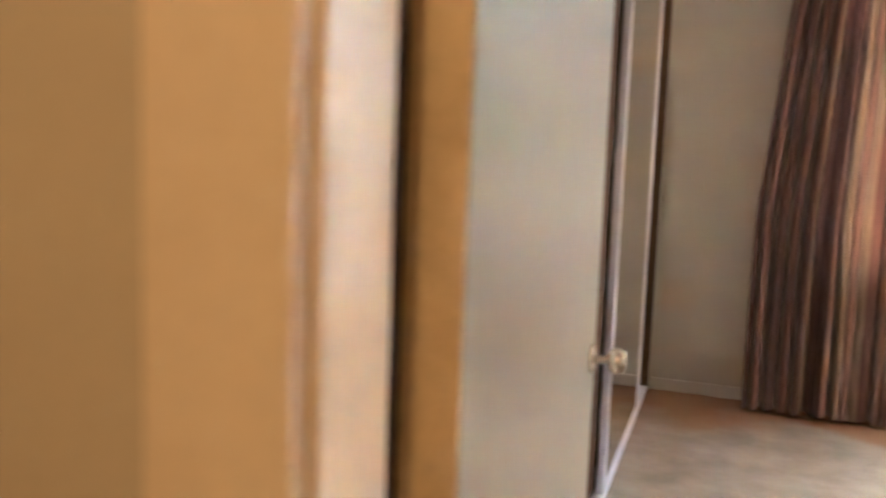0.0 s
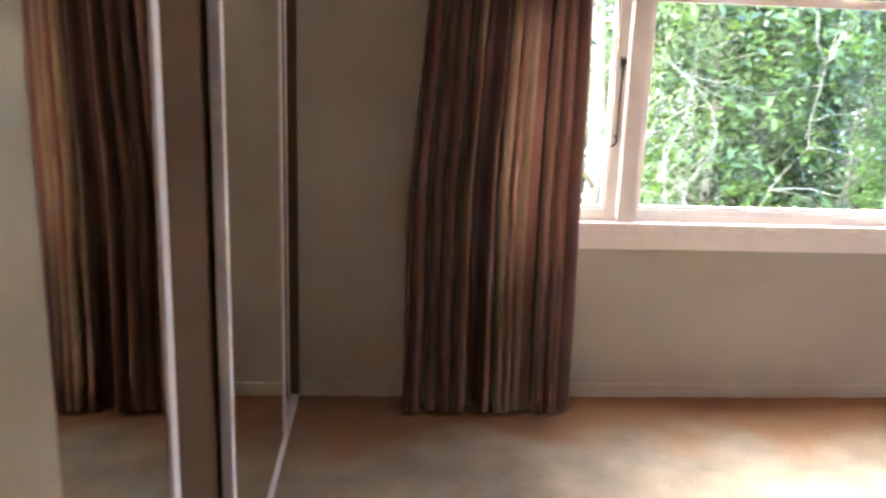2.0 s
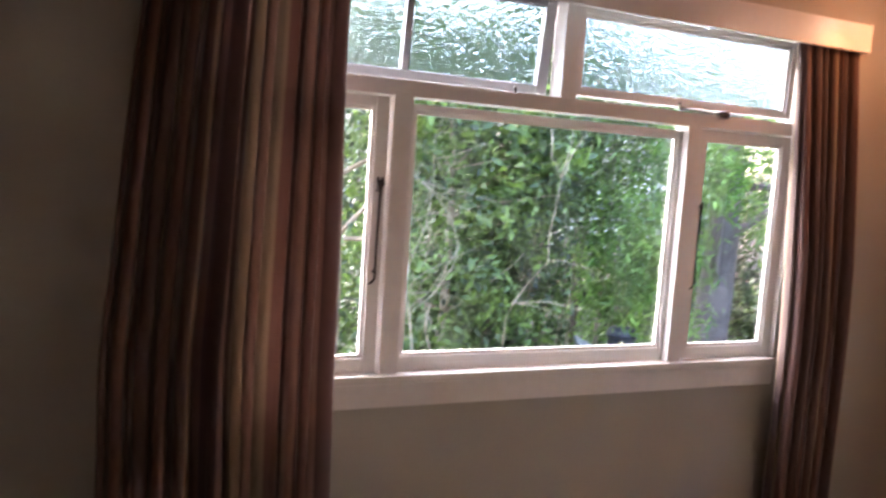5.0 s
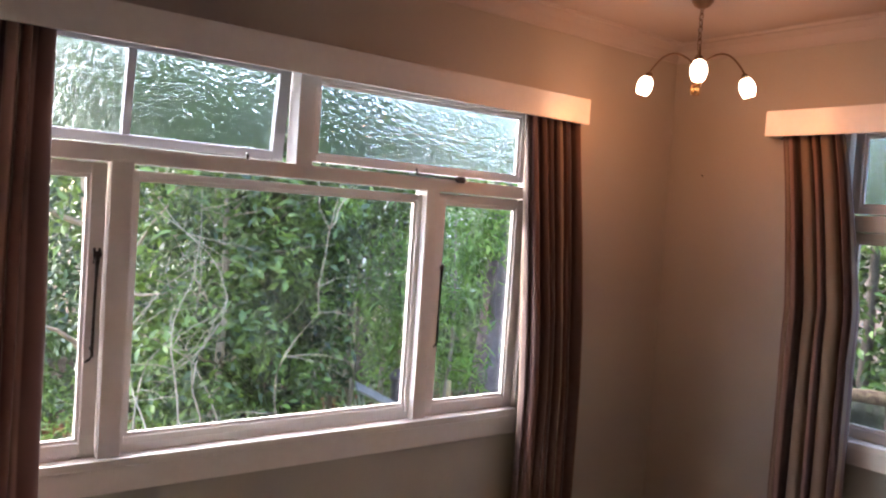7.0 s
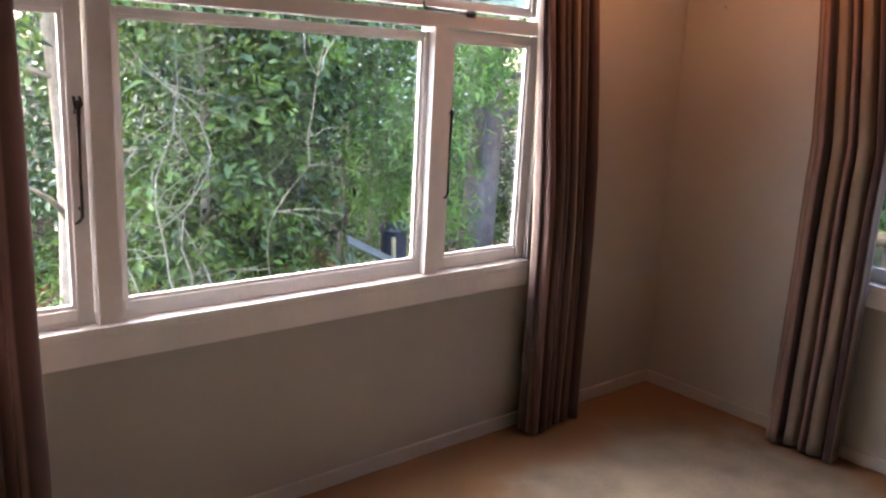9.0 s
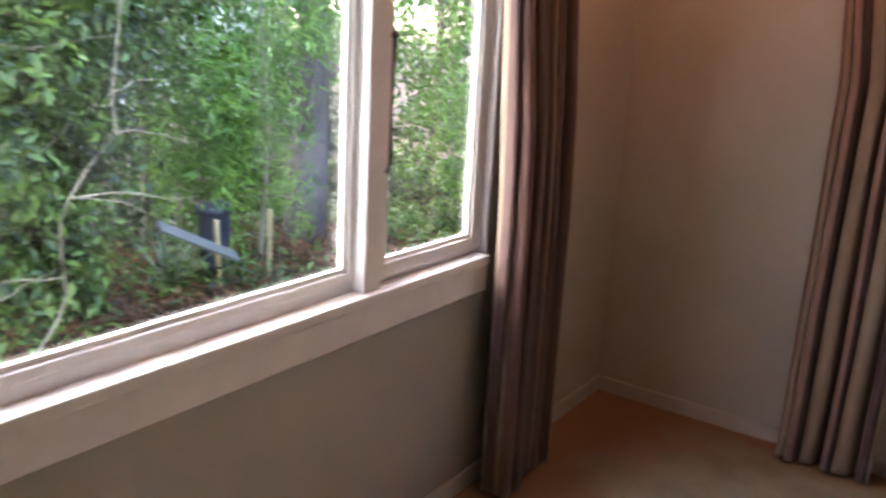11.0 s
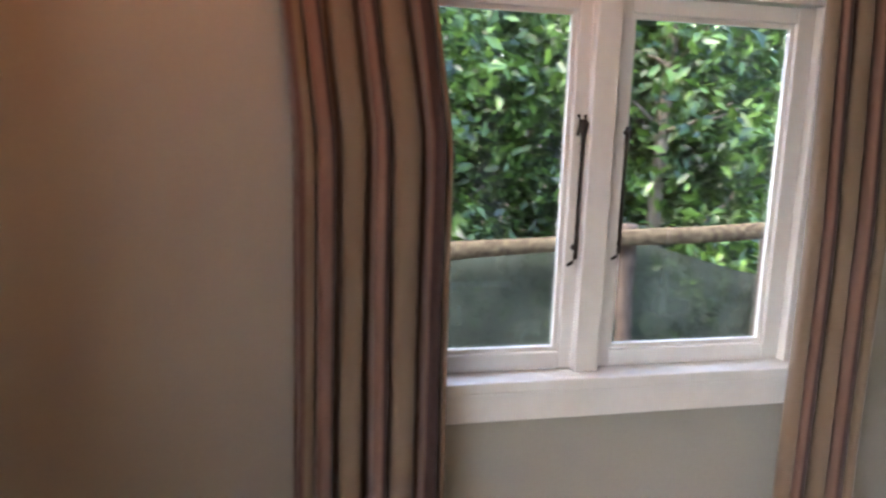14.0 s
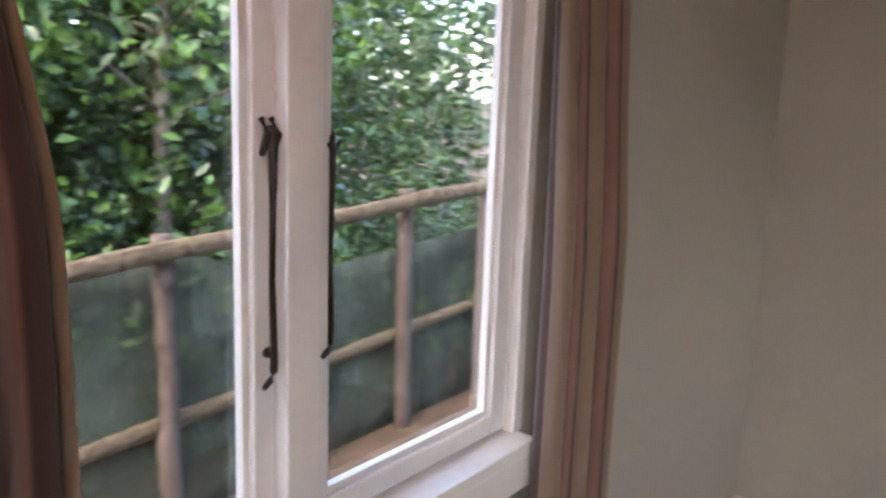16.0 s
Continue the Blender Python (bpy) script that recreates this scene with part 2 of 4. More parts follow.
# ---- mesh helpers ----
def box(bm, x0, x1, y0, y1, z0, z1, bevel=0.0):
    vs = [bm.verts.new((x, y, z)) for x in (x0, x1) for y in (y0, y1) for z in (z0, z1)]
    fs = []
    for q in ((0, 1, 3, 2), (4, 6, 7, 5), (0, 4, 5, 1), (2, 3, 7, 6), (0, 2, 6, 4), (1, 5, 7, 3)):
        fs.append(bm.faces.new([vs[i] for i in q]))
    if bevel:
        es = list({e for f in fs for e in f.edges})
        bmesh.ops.bevel(bm, geom=es, offset=bevel, segments=2, affect='EDGES', profile=0.6)
    return vs


def finish(bm, name, material, smooth=False):
    bmesh.ops.recalc_face_normals(bm, faces=bm.faces)
    me = bpy.data.meshes.new(name)
    bm.to_mesh(me)
    bm.free()
    me.materials.append(material)
    if smooth:
        for p in me.polygons:
            p.use_smooth = True
    return me


def part(name, bm, material, parent=None, label="", smooth=False):
    ob = new(name, finish(bm, name, material, smooth))
    ob.parent = parent
    if label:
        ob["label"] = label
    return ob


def bx(name, dims, material, parent=None, bevel=0.003, label=""):
    bm = bmesh.new()
    box(bm, *dims, bevel=bevel)
    return part(name, bm, material, parent, label)


def boxes(name, rows, material, parent=None, bevel=0.0, label=""):
    bm = bmesh.new()
    for r in rows:
        box(bm, *r, bevel=bevel)
    return part(name, bm, material, parent, label)


def thing(name, label, category, group="", kind="", at=(0, 0, 0)):
    ob = new(name)
    ob.location = at
    return tagged(ob, label, category, group, kind)


def tube(bm, pts, radii, seg=8):
    """A tapered tube along points."""
    rings = []
    n = len(pts)
    for i, p in enumerate(pts):
        p = Vector(p)
        d = (Vector(pts[min(i + 1, n - 1)]) - Vector(pts[max(i - 1, 0)])).normalized()
        a = d.orthogonal().normalized() if abs(d.z) > 0.9 else d.cross(Vector((0, 0, 1))).normalized()
        b = d.cross(a)
        r = radii[i] if isinstance(radii, (list, tuple)) else radii
        rings.append([bm.verts.new(p + r * (math.cos(k * math.tau / seg) * a + math.sin(k * math.tau / seg) * b)) for k in range(seg)])
    for r0, r1 in zip(rings, rings[1:]):
        for k in range(seg):
            bm.faces.new((r0[k], r0[(k + 1) % seg], r1[(k + 1) % seg], r1[k]))
    bm.faces.new(rings[0][::-1])
    bm.faces.new(rings[-1])


def lathe(bm, profile, seg=24, m=None):
    """A turned shape round z from (radius, height) pairs."""
    m = m or Matrix()
    rings = [[bm.verts.new(m @ Vector((r * math.cos(k * math.tau / seg), r * math.sin(k * math.tau / seg), z))) for k in range(seg)] for r, z in profile]
    for r0, r1 in zip(rings, rings[1:]):
        for k in range(seg):
            bm.faces.new((r0[k], r0[(k + 1) % seg], r1[(k + 1) % seg], r1[k]))
    bm.faces.new(rings[0][::-1])
    bm.faces.new(rings[-1])


# ---- plan ----
WEST, EAST = -4.14, 0.0            # face of the wardrobe doors, east wall
SOUTH = -3.575                     # room side of the door wall
CEIL = 2.60
T = 0.113
TW = 0.085                         # outer walls
DL, DR, DH = -4.003, -3.20, 2.03    # doorway

NAIL_Y, NAIL_Z = -0.216, 1.926

# north window: opening, glass edges
AX0, AX1, AZ0, AZ1 = -3.47, -0.985, 0.785, 2.155
A_GLASS = dict(l0=-3.36, l1=-2.857, c0=-2.714, c1=-1.589, r0=-1.453, r1=-1.042)
GZ0, GZ1, TZ0, TZ1 = 0.838, 1.694, 1.831, 2.105
# east window
BY0, BY1 = -2.05, -0.91
B_GLASS = dict(n0=-1.40, n1=-0.99, s0=-1.97, s1=-1.535)
BZ0, BGZ0, BGZ1, BTZ0 = 0.80, 0.846, 1.648, 1.80

# ---- structure ----
boxes("wall_north", [(-4.9, AX0, 0, TW, -0.02, CEIL), (AX1, EAST + TW, 0, TW, -0.02, CEIL), (AX0, AX1, 0, TW, -0.02, AZ0 - 0.03), (AX0, AX1, 0, TW, AZ1, CEIL)], M_WALL)
boxes("wall_east", [(EAST, TW, SOUTH - T, BY0, -0.02, CEIL), (EAST, TW, BY1, 0, -0.02, CEIL), (EAST, TW, BY0, BY1, -0.02, BZ0 - 0.03), (EAST, TW, BY0, BY1, AZ1, CEIL)], M_WALL)
boxes("wall_south", [(-4.9, DL - 0.03, SOUTH - T, SOUTH, -0.02, CEIL), (DR + 0.03, 0, SOUTH - T, SOUTH, -0.02, CEIL), (DL - 0.03, DR + 0.03, SOUTH - T, SOUTH, DH + 0.03, CEIL)], M_WALL)
boxes("wall_west", [(-4.9, -4.78, SOUTH, 0, -0.02, CEIL)], M_WALL)
tagged(bpy.data.objects["wall_north"], "beige painted plaster wall with a wide window", "wall", kind="structure")
tagged(bpy.data.objects["wall_east"], "beige painted plaster wall with a smaller window", "wall", kind="structure")
tagged(bpy.data.objects["wall_south"], "beige painted plaster wall with the doorway", "wall", kind="structure")
tagged(bpy.data.objects["wall_west"], "plain wall behind the wardrobe", "wall", kind="structure")
tagged(boxes("ceiling", [(-4.9, T, SOUTH - T, T, CEIL, CEIL + 0.1)], M_CEIL), "off-white plaster ceiling", "ceiling", kind="structure")


def carpet():
    bm = bmesh.new()
    nx, ny = 120, 100
    x0, x1, y0, y1 = -4.78, 0.0, -5.4, 0.0
    grid = []
    for j in range(ny + 1):
        row = []
        for i in range(nx + 1):
            x, y = x0 + (x1 - x0) * i / nx, y0 + (y1 - y0) * j / ny
            z = 0.004 * noise.noise((x * 2.2, y * 2.2, 0)) + 0.005 * noise.noise((x * 7, y * 11, 3))
            row.append(bm.verts.new((x, y, z)))
        grid.append(row)
    for j in range(ny):
        for i in range(nx):
            bm.faces.new((grid[j][i], grid[j][i + 1], grid[j + 1][i + 1], grid[j + 1][i]))
    ob = part("floor", bm, M_CARPET, None, "", True)
    return tagged(ob, "worn beige carpet with brown edges, part stain, part painted shade", "carpet", kind="structure")


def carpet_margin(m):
    """Mix in brown along the walls, partly painted shade, with a ragged edge."""
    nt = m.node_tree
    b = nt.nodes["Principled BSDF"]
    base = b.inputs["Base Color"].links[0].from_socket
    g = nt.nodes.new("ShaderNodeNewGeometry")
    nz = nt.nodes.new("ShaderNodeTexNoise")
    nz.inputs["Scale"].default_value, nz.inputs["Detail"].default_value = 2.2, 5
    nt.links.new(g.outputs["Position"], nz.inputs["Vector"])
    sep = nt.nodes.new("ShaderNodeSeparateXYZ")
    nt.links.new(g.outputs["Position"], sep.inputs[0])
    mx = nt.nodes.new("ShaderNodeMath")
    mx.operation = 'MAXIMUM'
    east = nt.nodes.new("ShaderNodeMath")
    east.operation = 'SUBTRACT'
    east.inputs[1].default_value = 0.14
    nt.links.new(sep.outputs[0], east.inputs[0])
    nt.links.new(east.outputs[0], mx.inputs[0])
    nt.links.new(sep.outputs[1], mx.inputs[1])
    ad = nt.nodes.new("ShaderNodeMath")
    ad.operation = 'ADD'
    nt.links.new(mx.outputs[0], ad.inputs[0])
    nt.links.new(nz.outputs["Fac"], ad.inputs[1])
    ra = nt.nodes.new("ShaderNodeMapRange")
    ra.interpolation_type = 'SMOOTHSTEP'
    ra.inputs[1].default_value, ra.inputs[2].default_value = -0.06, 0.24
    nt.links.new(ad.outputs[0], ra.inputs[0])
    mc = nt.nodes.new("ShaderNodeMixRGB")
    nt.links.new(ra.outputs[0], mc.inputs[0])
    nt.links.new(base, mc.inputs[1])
    # this brown carries stain and the shade close to the walls
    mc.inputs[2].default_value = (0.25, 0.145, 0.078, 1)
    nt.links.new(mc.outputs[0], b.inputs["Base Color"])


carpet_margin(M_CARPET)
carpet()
boxes("subfloor", [(-4.9, T, -5.5, T, -0.2, -0.03)], M_DARK)
tagged(bpy.data.objects["subfloor"], "floor slab under the carpet", "floor", kind="structure")


def cornice():
    """Coved cornice round the room."""
    bm = bmesh.new()
    prof = [(0.0, -0.085), (0.008, -0.085), (0.012, -0.07), (0.03, -0.035), (0.06, -0.014), (0.078, -0.012), (0.085, 0.0)]
    x0, x1, y0, y1 = WEST, EAST, SOUTH, 0.0
    rings = []
    for cx, cy, sx, sy in ((x0, y0, 1, 1), (x1, y0, -1, 1), (x1, y1, -1, -1), (x0, y1, 1, -1)):
        rings.append([bm.verts.new((cx + sx * d, cy + sy * d, CEIL - 0.001 + h)) for d, h in prof])
    for a in range(4):
        r0, r1 = rings[a], rings[(a + 1) % 4]
        for k in range(len(prof) - 1):
            bm.faces.new((r0[k], r1[k], r1[k + 1], r0[k + 1]))
    tagged(part("cornice", bm, M_CEIL), "off-white coved plaster cornice", "cornice", kind="structure")


cornice()


def skirting(name, dims):
    tagged(bx(name, dims, M_SKIRT, None, 0.004), "low cream painted skirting board", "skirting", "skirting boards", "structure")


skirting("baseboard", (WEST + 0.02, -0.002, -0.014, 0.0, -0.01, 0.06))
skirting("baseboard", (-0.014, 0.0, SOUTH, -0.014, -0.01, 0.06))
skirting("baseboard", (DR + 0.09, -0.014, SOUTH, SOUTH + 0.014, -0.01, 0.06))

# ---- hall ----
boxes("hall_wall", [(-5.0, -4.9, -5.5, SOUTH - T, -0.02, CEIL), (-2.3, -2.2, -5.5, SOUTH - T, -0.02, CEIL), (-5.0, -2.2, -5.6, -5.5, -0.02, CEIL)], M_HALL)
tagged(bpy.data.objects["hall_wall"], "ochre-lit plain hall walls behind the doorway", "wall", kind="structure")
boxes("hall_ceiling", [(-5.0, -2.2, -5.6, SOUTH - T, CEIL, CEIL + 0.1)], M_CEIL)
tagged(bpy.data.objects["hall_ceiling"], "plain hall ceiling", "ceiling", kind="structure")
boxes("hall_partition", [(-4.9, DL - 0.101, SOUTH - T - 0.012, SOUTH - T - 0.001, -0.02, CEIL)], M_HALL)
tagged(bpy.data.objects["hall_partition"], "ochre-lit hall side of the door wall", "wall", kind="structure")


def bulb(name, at, power, color, size):
    ob = new(name, bpy.data.lights.new(name, 'POINT'))
    ob.data.energy, ob.data.color, ob.data.shadow_soft_size = power, color, size
    ob.location = at
    return ob


bulb("hall_bulb", (-3.88, -5.0, 2.1), 0.34, (1.0, 0.68, 0.38), 0.08)

# door frame and door
frame_ob = thing("door_1", "cream and honey painted door frame round the doorway", "door frame", kind="structure", at=(DL, SOUTH, 0))


def under(parent, ob):
    """Parent ob and keep its place."""
    ob.parent = parent
    ob.matrix_parent_inverse = Matrix.Translation(parent.location).inverted()
    return ob


under(frame_ob, bx("jamb", (DL - 0.03, DL, SOUTH - T - 0.015, SOUTH - 0.036, 0, DH), M_ARCH, None, 0.003, "pale cream door jamb"))
# Dark strip put in to act as the shade of the hinge gap.
under(frame_ob, bx("gap_shade", (DL - 0.03, DL - 0.013, SOUTH - 0.0355, SOUTH + 0.004, 0, DH), M_DARK, None, 0.002, "near-black strip painted as shade in the hinge gap"))
under(frame_ob, bx("jamb", (DR, DR + 0.03, SOUTH - T - 0.015, SOUTH + 0.004, 0, DH), M_ARCH, None, 0.003))
under(frame_ob, bx("head", (DL - 0.03, DR + 0.03, SOUTH - T - 0.015, SOUTH + 0.004, DH + 0.002, DH + 0.03), M_ARCH, None, 0.003))
for x0, x1 in ((DL - 0.10, DL - 0.006), (DR + 0.006, DR + 0.085)):
    under(frame_ob, bx("architrave", (x0, x1, SOUTH - T - 0.032, SOUTH - T - 0.014, 0, DH + 0.08), M_ARCH, None, 0.006, "honey coloured architrave"))
    if x0 < DL:
        under(frame_ob, bx("architrave", (x0 - 0.02, x1 - 0.045, SOUTH + 0.0045, SOUTH + 0.02, 0, DH + 0.08), M_WHITE, None, 0.004))
    else:
        under(frame_ob, bx("architrave", (x0, x1, SOUTH + 0.0045, SOUTH + 0.02, 0, DH + 0.08), M_WHITE, None, 0.006))
under(frame_ob, bx("head_architrave", (DL - 0.115, DR + 0.115, SOUTH + 0.0045, SOUTH + 0.022, DH + 0.082, DH + 0.16), M_WHITE, None, 0.006))

door = thing("door", "open flush cream door with a nickel knob", "door", at=(-3.974, -3.552, 0))
DW, DT = 0.832, 0.047
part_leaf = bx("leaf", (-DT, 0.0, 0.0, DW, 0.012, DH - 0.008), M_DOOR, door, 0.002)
bx("hinge_edge", (-DT + 0.001, -0.001, -0.002, -0.0002, 0.013, DH - 0.01), M_WOOD, door, 0.0005, "varnished wooden hinge edge")


def knob(parent, side):
    y, z = DW - 0.062, 0.80
    s = 1 if side > 0 else -1
    m = Matrix.Translation((0 if s > 0 else -DT, y, z)) @ Matrix.Rotation(radians(90 * s), 4, 'Y') @ Matrix.Scale(0.76, 4)
    bm = bmesh.new()
    lathe(bm, [(0.001, 0.0), (0.031, 0.0), (0.032, 0.004), (0.026, 0.008), (0.012, 0.010)], 28, m)
    ob = part("rose", bm, M_NICKEL, parent, "round nickel rose", True)
    bm = bmesh.new()
    lathe(bm, [(0.010, 0.008), (0.010, 0.032), (0.014, 0.036), (0.024, 0.042), (0.028, 0.052), (0.028, 0.062), (0.022, 0.072), (0.012, 0.076), (0.001, 0.077)], 28, m)
    part("knob", bm, M_NICKEL, parent, "worn nickel knob", True)


knob(part_leaf, 1)
door.rotation_euler = (0, 0, radians(2.3))

# ---- wardrobe ----
wr = thing("wardrobe", "built-in wardrobe with mirrored and brown sliding doors", "wardrobe", at=(WEST, -1.6, 0))
WTOP = 2.30


def wpart(name, dims, material, label="", bevel=0.002):
    return under(wr, bx(name, dims, material, None, bevel, label))


def sliding_door(y0, y1, x, mirrored):
    """One sliding panel with aluminium stiles; x is its face."""
    s = 0.04
    for a, b in ((y0, y0 + s), (y1 - s, y1)):
        wpart("stile", (x - 0.022, x + 0.004, a, b, 0.02, WTOP - 0.03), M_ALU, "aluminium stile")
    wpart("rail", (x - 0.022, x + 0.003, y0 + s, y1 - s, 0.02, 0.045), M_ALU)
    wpart("rail", (x - 0.022, x + 0.003, y0 + s, y1 - s, WTOP - 0.06, WTOP - 0.03), M_ALU)
    wpart("mirror" if mirrored else "panel", (x - 0.016, x, y0 + s, y1 - s, 0.045, WTOP - 0.06), M_MIRROR if mirrored else M_BROWN,
          "mirror panel" if mirrored else "dark brown panel", 0.0)


sliding_door(-2.85, -1.935, WEST, True)
# Assumed panel, added to darken what shows through the hinge gap.
wpart("panel", (WEST - 0.05, WEST - 0.034, SOUTH + 0.01, -2.86, 0.02, WTOP - 0.03), M_BROWN, "dark brown panel")
sliding_door(-1.47, -0.44, WEST, True)
wpart("panel", (WEST - 0.05, WEST - 0.034, -2.00, -1.42, 0.02, WTOP - 0.03), M_BROWN, "dark brown panel")
wpart("panel", (WEST - 0.05, WEST - 0.034, -0.50, -0.06, 0.02, WTOP - 0.03), M_BROWN, "dark brown panel")
wpart("stile", (WEST - 0.052, WEST - 0.03, -0.06, -0.03, 0.02, WTOP - 0.03), M_ALU, "aluminium stile")
wpart("track", (WEST - 0.06, WEST + 0.007, SOUTH + 0.002, -0.002, 0.0, 0.012), M_ALU, "aluminium floor track")
wpart("track", (WEST - 0.06, WEST + 0.012, SOUTH + 0.002, -0.002, WTOP - 0.028, WTOP), M_ALU, "aluminium head track")
wpart("jamb", (WEST - 0.06, WEST + 0.008, -0.026, -0.001, 0.015, WTOP - 0.03), M_BROWN, "dark end jamb")
wpart("bulkhead", (WEST - 0.06, WEST + 0.0, SOUTH + 0.002, -0.002, WTOP + 0.002, CEIL - 0.002), M_WALL, "painted bulkhead")

# ---- windows ----


def mapped(axis):
    """Where the window lies: 'x' along the north wall, 'y' along the east wall. u runs along, d outwards."""
    def f(u0, u1, d0, d1, z0, z1):
        return (u0, u1, d0, d1, z0, z1) if axis == 'x' else (d0, d1, u0, u1, z0, z1)
    return f


def sash(win, f, u0, u1, z0, z1, d, material, glass, label="", rail=0.048, thick=0.036):
    """A sash with glass edges at u0..u1, z0..z1."""
    r = rail
    p = part("sash", _frame(f, u0, u1, z0, z1, r, d, thick), material, None, label)
    under(win, p)
    g = part("pane", _one(f(u0 - 0.006, u1 + 0.006, d + 0.026, d + 0.030, z0 - 0.006, z1 + 0.006)), glass, None)
    g.visible_shadow = False
    g.parent = p
    for n, a in (("bead", 0.012),):
        bm = bmesh.new()
        for dims in ((u0, u0 + a, z0, z1), (u1 - a, u1, z0, z1), (u0 + a, u1 - a, z0, z0 + a), (u0 + a, u1 - a, z1 - a, z1)):
            box(bm, *_sorted(f(dims[0], dims[1], d + 0.010, d + 0.0255, dims[2], dims[3])), bevel=0.002)
        part(n, bm, material, p)
    return p


def _sorted(dims):
    return [v for i in range(3) for v in sorted(dims[2 * i:2 * i + 2])]


def _one(dims):
    bm = bmesh.new()
    box(bm, *dims)
    return bm


def _frame(f, u0, u1, z0, z1, r, d, thick):
    bm = bmesh.new()
    b = 0.004
    box(bm, *f(u0 - r, u0, d, d + thick, z0 - r * 0.8, z1 + r * 0.8), bevel=b)
    box(bm, *f(u1, u1 + r, d, d + thick, z0 - r * 0.8, z1 + r * 0.8), bevel=b)
    box(bm, *f(u0, u1, d + 0.001, d + thick - 0.001, z0 - r * 0.8, z0), bevel=b)
    box(bm, *f(u0, u1, d + 0.001, d + thick - 0.001, z1, z1 + r * 0.8), bevel=b)
    return bm


def stay_bar(name, top, bottom, normal, label):
    """A casement stay: bar with a pivot at one end, a knob and a curl at the other."""
    top, bottom, n = Vector(top), Vector(bottom), Vector(normal)
    ob = thing(name, label, "window stay", "window stays", at=top)
    bm = bmesh.new()
    d = (bottom - top)
    side = d.normalized().cross(n)
    pts = [n * 0.012 + d * t + n * 0.002 * math.sin(t * 9) for t in (0.0, 0.06, 0.3, 0.6, 0.9, 0.97)] + [n * 0.016 + d + side * 0.008, n * 0.02 + d * 1.02 + side * 0.022]
    tube(bm, pts, [0.006, 0.007, 0.0045, 0.0042, 0.0052, 0.0056, 0.005, 0.0035], 8)
    part("bar", bm, M_IRON, ob, "", True)
    bm = bmesh.new()
    for s in (-1, 1):
        c = n * 0.006 + side * 0.008 * s + d.normalized() * 0.012
        tube(bm, [c - d.normalized() * 0.02 - n * 0.005, c + n * 0.008, c + d.normalized() * 0.026 - n * 0.005], [0.0045, 0.006, 0.004], 8)
    part("bracket", bm, M_IRON, ob, "", True)
    bm = bmesh.new()
    c = d * 0.9
    tube(bm, [c - n * 0.006, c + n * 0.014], [0.009, 0.006], 10)
    part("peg", bm, M_IRON, ob, "", True)
    return ob


def sill_and_apron(win, f, u0, u1, z=AZ0, drop=0.115, out=0.022):
    under(win, part("sill", _bev(f(u0, u1, -out, TW + 0.02, z - 0.028, z)), M_WHITE, None, "glossy white window sill"))
    under(win, part("apron", _bev(f(u0, u1, 0.008 - out, -0.0005, z - drop, z - 0.0285)), M_WHITE, None, "white apron board"))


def _bev(dims, b=0.005):
    bm = bmesh.new()
    lo = [min(dims[2 * i], dims[2 * i + 1]) for i in range(3)]
    hi = [max(dims[2 * i], dims[2 * i + 1]) for i in range(3)]
    box(bm, lo[0], hi[0], lo[1], hi[1], lo[2], hi[2], bevel=b)
    return bm


